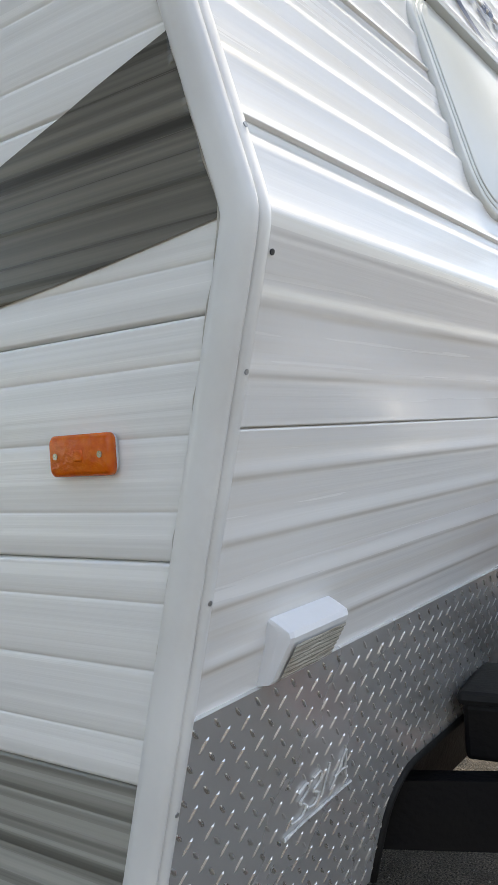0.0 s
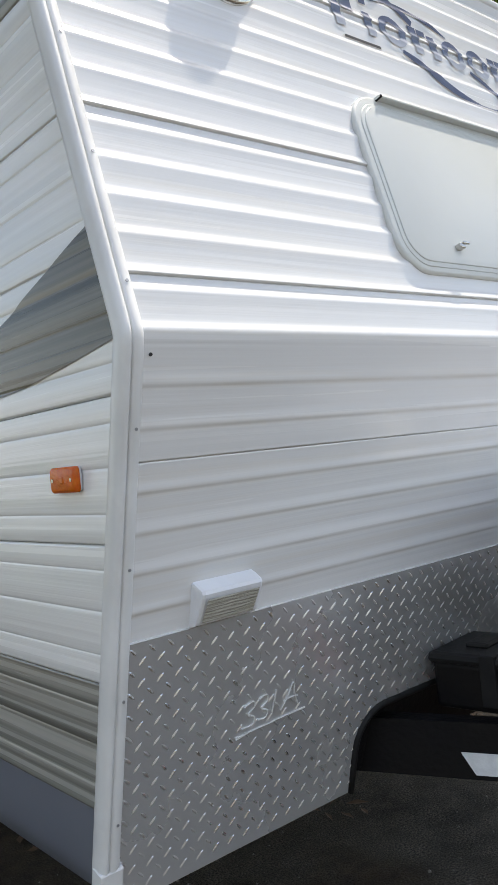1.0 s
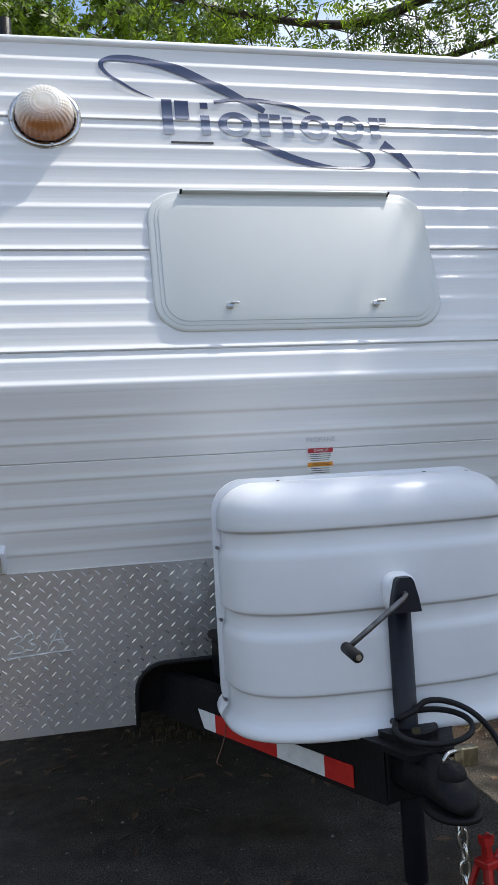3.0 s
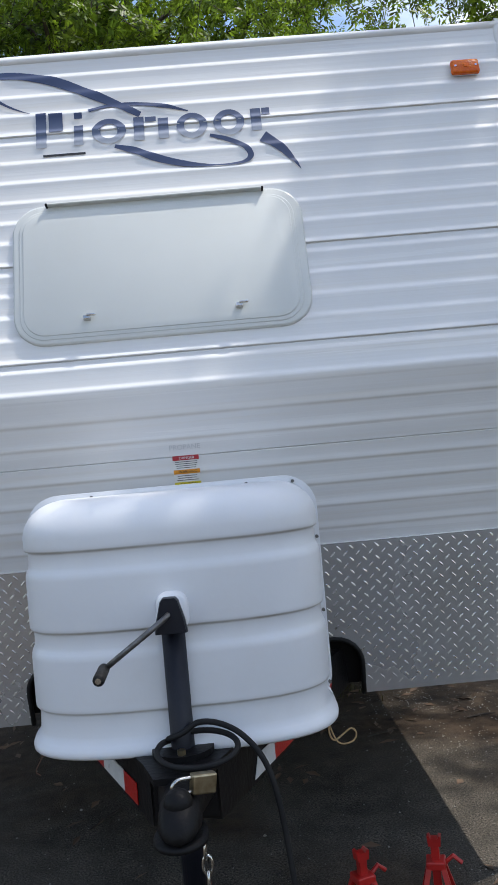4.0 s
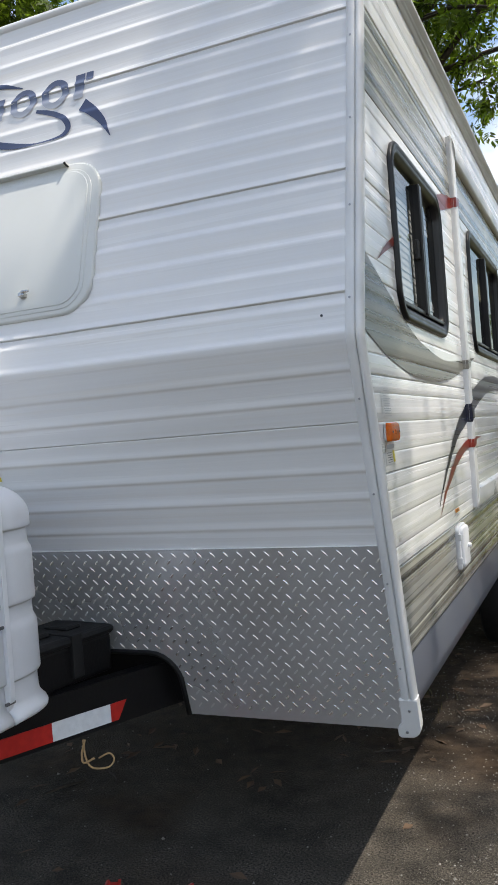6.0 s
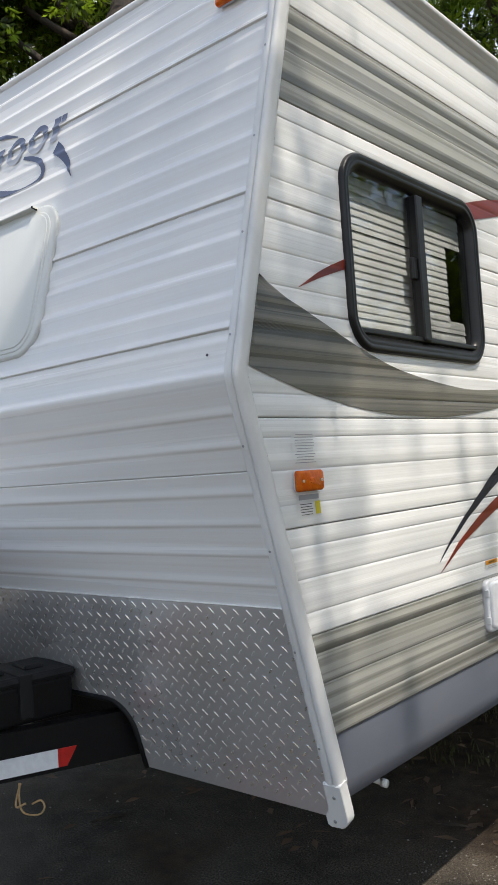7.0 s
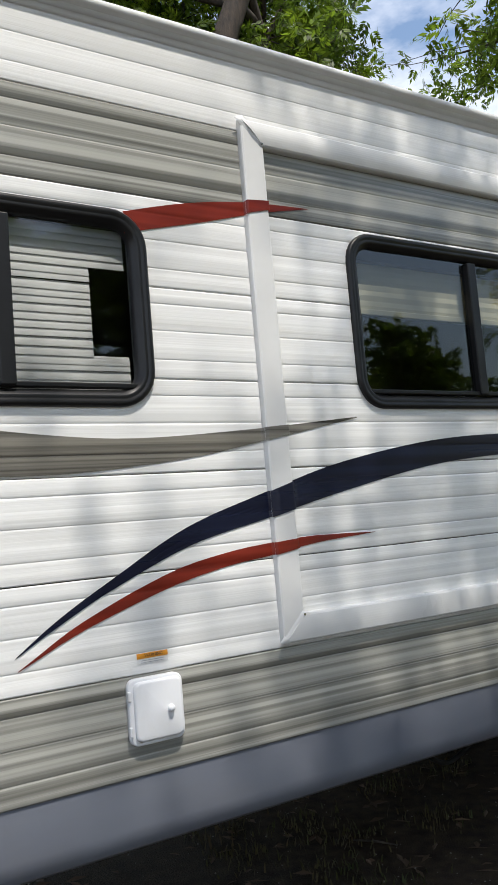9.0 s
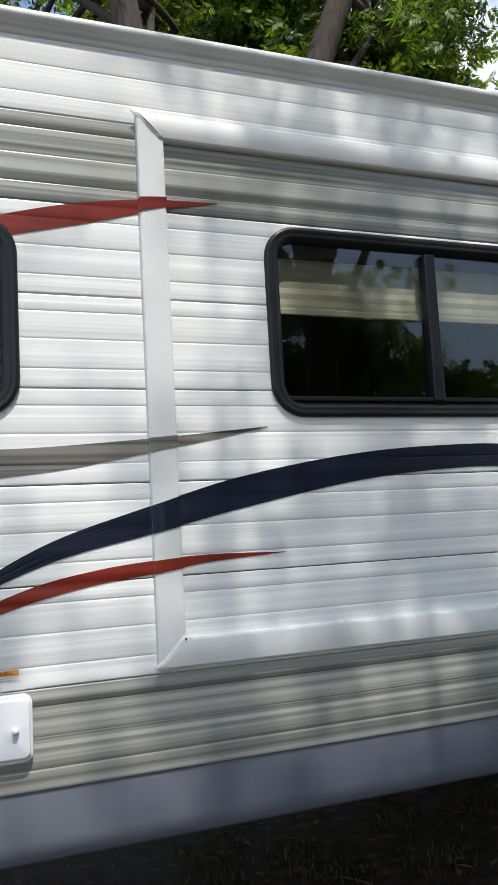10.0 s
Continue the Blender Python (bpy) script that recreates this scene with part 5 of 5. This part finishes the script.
    b.inputs["Strength"].default_value, b.inputs["Distance"].default_value = 0.7, 0.012
    l.new(h, b.inputs["Height"])
    l.new(b.outputs["Normal"], p.inputs["Normal"])
    return m


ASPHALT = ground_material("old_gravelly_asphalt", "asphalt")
tagged(put("ground", mesh_of("ground", [(-400, -400, -0.004), (400, -400, -0.004), (400, 400, -0.004), (-400, 400, -0.004)], [(0, 1, 2, 3)], ground_material("dirt_and_grass", "grass"))), "bare earth and yellowed grass running to the horizon", "ground", kind="structure")
rr = random.Random(4)
edge = [(-9, -12)] + [(12, -12)] + [(12, 5.2 + rr.uniform(-0.3, 0.3))] + [(x, 5.1 + rr.uniform(-0.25, 0.25)) for x in np.linspace(11, -8, 40)] + [(-9, 5.2)]
bm = bmesh.new()
bm.faces.new([bm.verts.new((x, y, 0.0)) for x, y in edge])
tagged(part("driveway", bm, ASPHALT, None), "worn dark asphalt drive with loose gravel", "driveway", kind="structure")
bm = bmesh.new()
bm.faces.new([bm.verts.new(v) for v in ((-300, 13.4, 0.0), (300, 13.4, 0.0), (300, 19.4, 0.0), (-300, 19.4, 0.0))])
tagged(part("road", bm, ground_material("pale_road", "road"), None), "pale grey asphalt road beyond the fence", "road", kind="structure")

# loose stones, twigs and dry leaves
rr = random.Random(7)
verts, faces = [], []
for i in range(7000):
    if i < 1300:
        x, y = rr.uniform(-0.6, 3.2), rr.uniform(-0.6, 5.0)
    else:
        # Loose gravel, packed denser past the shadow edge to brighten the sunlit strip.
        x, y = 2.02 + abs(rr.gauss(0, 0.75)), rr.uniform(-1.6, 4.8)
        if noise.noise(Vector((x * 1.7, y * 1.7, 3.0))) < rr.uniform(-0.35, 0.25):
            continue
    r = rr.uniform(0.0025, 0.0065) * (2.0 if rr.random() < 0.02 else 1)
    b, tw = len(verts), rr.uniform(0, 3)
    for k in range(4):
        verts.append((x + r * math.cos(tw + k * 1.57) * rr.uniform(0.7, 1.2), y + r * math.sin(tw + k * 1.57) * rr.uniform(0.7, 1.2), -0.001))
    verts.append((x, y, r * rr.uniform(0.5, 0.9)))
    faces += [(b, b + 1, b + 4), (b + 1, b + 2, b + 4), (b + 2, b + 3, b + 4), (b + 3, b, b + 4)]
STONE = material("pale_gravel", (0.34, 0.32, 0.28), 0.9, second=(0.16, 0.15, 0.13), scale=3)
tagged(put("gravel", mesh_of("gravel", verts, faces, STONE)), "loose pale gravel scattered over the drive", "gravel", kind="stuff")
verts, faces = [], []
for i in range(420):
    x, y = rr.uniform(-0.3, 3.0), (rr.uniform(0.2, 5.0) if i < 90 else rr.uniform(1.3, 4.9))
    a, ln, w = rr.uniform(0, 6.28), rr.uniform(0.02, 0.055), rr.uniform(0.008, 0.018)
    ca, sa = math.cos(a), math.sin(a)
    b = len(verts)
    for u, v, h in ((-ln, 0, 0.002), (0, w, 0.010), (ln, 0, 0.004), (0, -w, 0.004)):
        verts.append((x + u * ca - v * sa, y + u * sa + v * ca, h))
    faces += [(b, b + 1, b + 2), (b, b + 2, b + 3)]
DRYLEAF = material("dry_leaf", (0.16, 0.10, 0.06), 0.8, second=(0.08, 0.05, 0.03), scale=4)
tagged(put("dry_leaves", mesh_of("dry_leaves", verts, faces, DRYLEAF)), "dry brown leaves lying on the asphalt", "leaves", kind="stuff")
for x, y, a, ln in ((2.0, 1.62, 20, 0.14), (2.55, 1.75, 12, 0.16), (0.75, 0.95, 60, 0.2), (0.9, 1.1, -40, 0.12), (1.5, 2.6, 30, 0.2)):
    st = thing("stick", "dry grey stick lying on the asphalt", "stick", (x, y, 0), "dry sticks")
    m = pose(x, y, 0.006, 0, 0, a)
    part("twig", tube([m @ Vector((-ln / 2, 0, 0)), m @ Vector((0, 0.008, 0.002)), m @ Vector((ln / 2, 0, 0))], [0.004, 0.006, 0.003], 6), BARK, st)


def tufts(name, spots, count, spread, high, label, seed, paint, wide=1.0):
    r = random.Random(seed)
    verts, faces = [], []
    for cx, cy in spots:
        for i in range(count):
            x, y = r.gauss(cx, spread), r.gauss(cy, spread)
            h, a, w = high * r.uniform(0.4, 1.1), r.uniform(0, 6.28), r.uniform(0.0015, 0.003) * wide
            dx, dy = math.cos(a), math.sin(a)
            b, k = len(verts), r.uniform(0.2, 0.8) * h
            verts += [(x - dy * w, y + dx * w, 0), (x + dy * w, y - dx * w, 0), (x + dx * k * 0.4 + dy * w * 0.7, y + dy * k * 0.4 - dx * w * 0.7, h * 0.65), (x + dx * k * 0.4 - dy * w * 0.7, y + dy * k * 0.4 + dx * w * 0.7, h * 0.65), (x + dx * k, y + dy * k, h)]
            faces += [(b, b + 1, b + 2, b + 3), (b + 3, b + 2, b + 4)]
    tagged(put(name, mesh_of(name, verts, faces, paint)), label, "grass", kind="stuff")


tufts("grass_tufts", [(1.2, 2.1), (1.1, 2.5), (1.4, 2.55), (1.0, 3.1), (1.6, 2.3), (1.0, 3.5), (1.5, 3.0), (0.9, 2.2), (1.9, 2.35)], 80, 0.10, 0.042, "dull weeds growing through the drive under the trailer", 11, WEED, 1.6)
tufts("meadow_grass", [(2.2 + 0.35 * (i % 12) - 1.5, 8.5 + 0.45 * (i // 12)) for i in range(130)], 45, 0.2, 0.12, "yellow and green grass beyond the fence", 12, GRASS)

# timbers beside the drive
for x, y, z, a, ln in ((2.95, 5.6, 0.0, 4, 1.5), (3.05, 5.95, 0.0, -3, 1.4), (2.95, 5.78, 0.15, 2, 1.3)):
    t = thing("timber", "weathered red-brown timber lying beside the drive", "timber", (x, y, z), "timbers beside the drive")
    part("beam", box((-ln / 2, -0.09, 0), (ln / 2, 0.09, 0.15), 0.012, m=pose(x, y, z, 0, 0, a)), TIMBER, t)

# chain-link fence
fence = thing("chain_link_fence", "galvanised chain-link fence along the grass", "fence", (2, 8.4, 0))
for x in (-3.5, -1.0, 1.5, 4.0, 6.5):
    part("post", tube([(x, 8.4, 0), (x, 8.4, 1.32)], 0.027, 10), GALV, fence)
part("top_rail", tube([(-3.5, 8.4, 1.28), (6.5, 8.4, 1.28)], 0.018, 8), GALV, fence)
bm = bmesh.new()
for k in range(-16, 60):
    x = 1.2 + k * 0.075
    for s in (-1, 1):
        tube([(x, 8.385, 0.03), (x + s * 1.24 * 0.8, 8.385, 1.27)], 0.0022, 3, bm, cap=False)
part("wire_mesh", bm, GALV, fence, "diamond wire mesh")

# the house across the road
house = thing("house", "low beige house with a grey shingle roof across the road", "house", (4.0, 34, 0))
HX0, HX1 = 1.3, 15.0
part("wall", box((HX0, 32.0, 0), (HX1, 40.0, 2.05)), HOUSE_W, house)
roof_p = [(31.4, 1.95), (36.0, 3.55), (40.6, 1.95), (40.6, 1.80), (36.0, 3.38), (31.4, 1.80)]
part("roof", loft([[(x, y, z) for y, z in roof_p] for x in (HX0 - 0.5, HX1 + 0.5)]), ROOFING, house, "grey shingle roof")
part("fascia", box((HX0 - 0.5, 31.36, 1.76), (HX1 + 0.5, 31.40, 1.97)), TRIM, house)
for x in (2.6, 5.5, 8.5):
    w = part("window", box((x, 31.95, 0.85), (x + 1.1, 32.0, 1.65)), TRIM, house)
    part("pane", box((x + 0.06, 31.93, 0.91), (x + 1.04, 31.95, 1.59)), GLASS_DARK, w)
bf = thing("board_fence", "low brown board fence in front of the house", "fence", (3.0, 29, 0))
for i in range(46):
    part("board", box((-1.0 + i * 0.2, 29.0, 0.03), (-0.82 + i * 0.2, 29.03, 1.15 + 0.03 * (i % 3)), 0.004, 1), FENCE_B, bf)
part("rail", box((-1.0, 29.03, 0.8), (8.2, 29.08, 0.9)), FENCE_B, bf)


# ---- trees ----
def tree(name, base, lean, height, limbs, crown, seed, leaves, label, leaf_len=0.062, droop=0.7, extra=()):
    """A tapered trunk, limbs that fork into twigs, and hanging compound leaves. crown: (centre, radii)."""
    r = np.random.RandomState(seed)
    base, cc, cr = np.array(base, float), np.array(crown[0], float), np.array(crown[1], float)
    e = thing(name, label, "tree", tuple(base))
    top = base + np.array((lean[0], lean[1], height))
    tr = [base + (top - base) * t + np.array((0.12 * math.sin(3 * t + seed), 0.12 * math.cos(2.3 * t), 0)) * t for t in np.linspace(0, 1, 9)]
    rad = 0.030 * height
    bm = bmesh.new()
    tube(tr, [rad * (1.25 - 0.8 * t) + 0.1 * rad * (t == 0) for t in np.linspace(0, 1, 9)], 12, bm)
    ends = []
    for i in range(limbs):
        t = r.uniform(0.42, 0.98)
        p0 = base + (top - base) * t
        d = r.normal(size=3)
        d /= np.linalg.norm(d)
        goal = cc + d * cr * r.uniform(0.55, 0.98)
        mid = (p0 + goal) / 2 + np.array((0, 0, 0.35)) + r.normal(size=3) * 0.25
        pts = curve([p0, mid, goal], 9)
        w = rad * 0.34 * (1.1 - 0.5 * t)
        tube([tuple(q) for q in pts], list(np.linspace(w, 0.012, 9)), 6, bm, cap=False)
        for k in range(4, 9):
            for _ in range(3):
                q = pts[k]
                s = q + r.normal(size=3) * np.array((0.55, 0.55, 0.38)) * (cr.mean() / 3.0) ** 0.5
                m2 = (q + s) / 2 + r.normal(size=3) * 0.06
                tube([tuple(q), tuple(m2), tuple(s)], [0.009, 0.006, 0.003], 4, bm, cap=False)
                ends += [s, m2, (m2 + s) / 2]
    for line, w in extra:
        pts = curve(line, 14)
        tube([tuple(q) for q in pts], list(np.linspace(w, 0.02, 14)), 8, bm, cap=False)
        for q in pts[4:]:
            for _ in range(5):
                z = q + r.normal(size=3) * np.array((0.5, 0.5, 0.3)) - np.array((0, 0, 0.1))
                tube([tuple(q), tuple((q + z) / 2 + r.normal(size=3) * 0.05), tuple(z)], [0.009, 0.006, 0.003], 4, bm, cap=False)
                ends += [z, (z + q) / 2, z]
    part("trunk", bm, BARK, e, "dark furrowed bark", True)
    ends = np.array(ends)
    pick = ends[r.randint(0, len(ends), leaves)] + r.normal(size=(leaves, 3)) * np.array((0.16, 0.16, 0.13))
    d = r.normal(size=(leaves, 3))
    d[:, 2] = d[:, 2] * 0.5 - droop
    d /= np.linalg.norm(d, axis=1)[:, None]
    side = np.cross(d, r.normal(size=(leaves, 3)))
    side /= np.linalg.norm(side, axis=1)[:, None]
    nrm = np.cross(d, side)
    size = r.uniform(0.75, 1.25, leaves)
    V, n_l = [], 0
    for k in range(9):
        s = 0 if k == 8 else (1 if k % 2 else -1)
        at = pick + d * (((k // 2) * 0.036 + 0.03) * size)[:, None]
        way = d * 0.62 + side * s * 0.8 + nrm * r.normal(0, 0.22, leaves)[:, None]
        way /= np.linalg.norm(way, axis=1)[:, None]
        acr = np.cross(way, nrm)
        ln = (leaf_len * size)[:, None]
        V.append(np.stack([at, at + way * ln * 0.45 + acr * ln * 0.17, at + way * ln, at + way * ln * 0.45 - acr * ln * 0.17], axis=1))
    V = np.concatenate(V).reshape(-1, 3)
    me = bpy.data.meshes.new("crown")
    nf = len(V) // 4
    me.vertices.add(len(V))
    me.vertices.foreach_set("co", V.ravel())
    me.loops.add(nf * 4)
    me.loops.foreach_set("vertex_index", np.arange(nf * 4))
    me.polygons.add(nf)
    me.polygons.foreach_set("loop_start", np.arange(0, nf * 4, 4))
    me.polygons.foreach_set("loop_total", np.full(nf, 4))
    me.update(calc_edges=True)
    me.materials.append(LEAF)
    put("crown", me, e, "many small hanging green leaflets")
    return e


tree("tree", (-5.0, 2.7, 0), (1.2, 3.9, 0), 9.5, 30, ((-7.0, 7.7, 8.4), (3.6, 3.4, 3.6)), 1, 13000, "leafy tree with a dark leaning trunk behind the trailer", 0.115)
tree("tree", (-4.0, 4.0, 0), (-0.3, -0.9, 0), 9.5, 28, ((-9.2, 3.9, 9.0), (3.6, 3.2, 3.8)), 2, 10500, "leafy tree behind the trailer", 0.115)
tree("tree", (-1.0, 11.5, 0), (0.4, -0.6, 0), 9.0, 34, ((0.4, 10.5, 8.8), (4.8, 2.8, 3.0)), 3, 7500, "leafy tree standing behind the trailer's far end", 0.125)
tree("tree", (8.4, 5.0, 0), (-1.6, -0.6, 0), 6.6, 40, ((6.3, 3.6, 7.0), (3.0, 4.0, 2.0)), 4, 10500, "large leafy tree that shades the trailer's side", 0.075,
     extra=(([(7.0, 5.0, 6.2), (5.2, 5.8, 6.75), (3.9, 6.1, 6.35), (2.6, 6.0, 6.3), (1.2, 6.1, 6.6)], 0.085), ([(6.8, 5.4, 6.4), (5.0, 6.8, 6.3), (3.7, 7.2, 5.7), (3.1, 7.0, 5.2)], 0.05)))
# Added outside the view; its small crown is placed to shadow the nose.
tree("tree", (9.0, -2.6, 0), (-1.4, 0.8, 0), 6.8, 26, ((4.86, -0.5, 7.2), (0.66, 0.95, 0.8)), 9, 6500, "unseen leafy tree added to shade the trailer's nose", 0.085)
tree("tree", (-9.0, 7.0, 0), (0.2, 0.3, 0), 8.0, 24, ((-9.0, 7.0, 7.6), (4.2, 4.2, 4.0)), 5, 8000, "leafy tree further back", 0.10)
tree("tree", (4.5, 44, 0), (0.0, 0.3, 0), 5.5, 22, ((4.2, 44, 5.6), (4.0, 3.5, 3.6)), 6, 4500, "green tree behind the house", 0.16)
tree("tree", (13.6, 6.2, 0), (0.0, 0.3, 0), 7.0, 26, ((13.5, 6.2, 5.2), (3.4, 4.7, 4.9)), 7, 14000, "leafy tree across the drive", 0.11)
tree("tree", (9.4, 14.8, 0), (0.0, 0.3, 0), 7.0, 26, ((9.2, 14.9, 5.4), (2.8, 3.0, 4.6)), 8, 8000, "leafy tree across the drive", 0.11)
tree("tree", (19.5, 18.0, 0), (0.0, 0.3, 0), 6.5, 24, ((19.5, 18.0, 4.6), (3.6, 3.6, 3.9)), 10, 5000, "leafy tree far across the drive", 0.2)
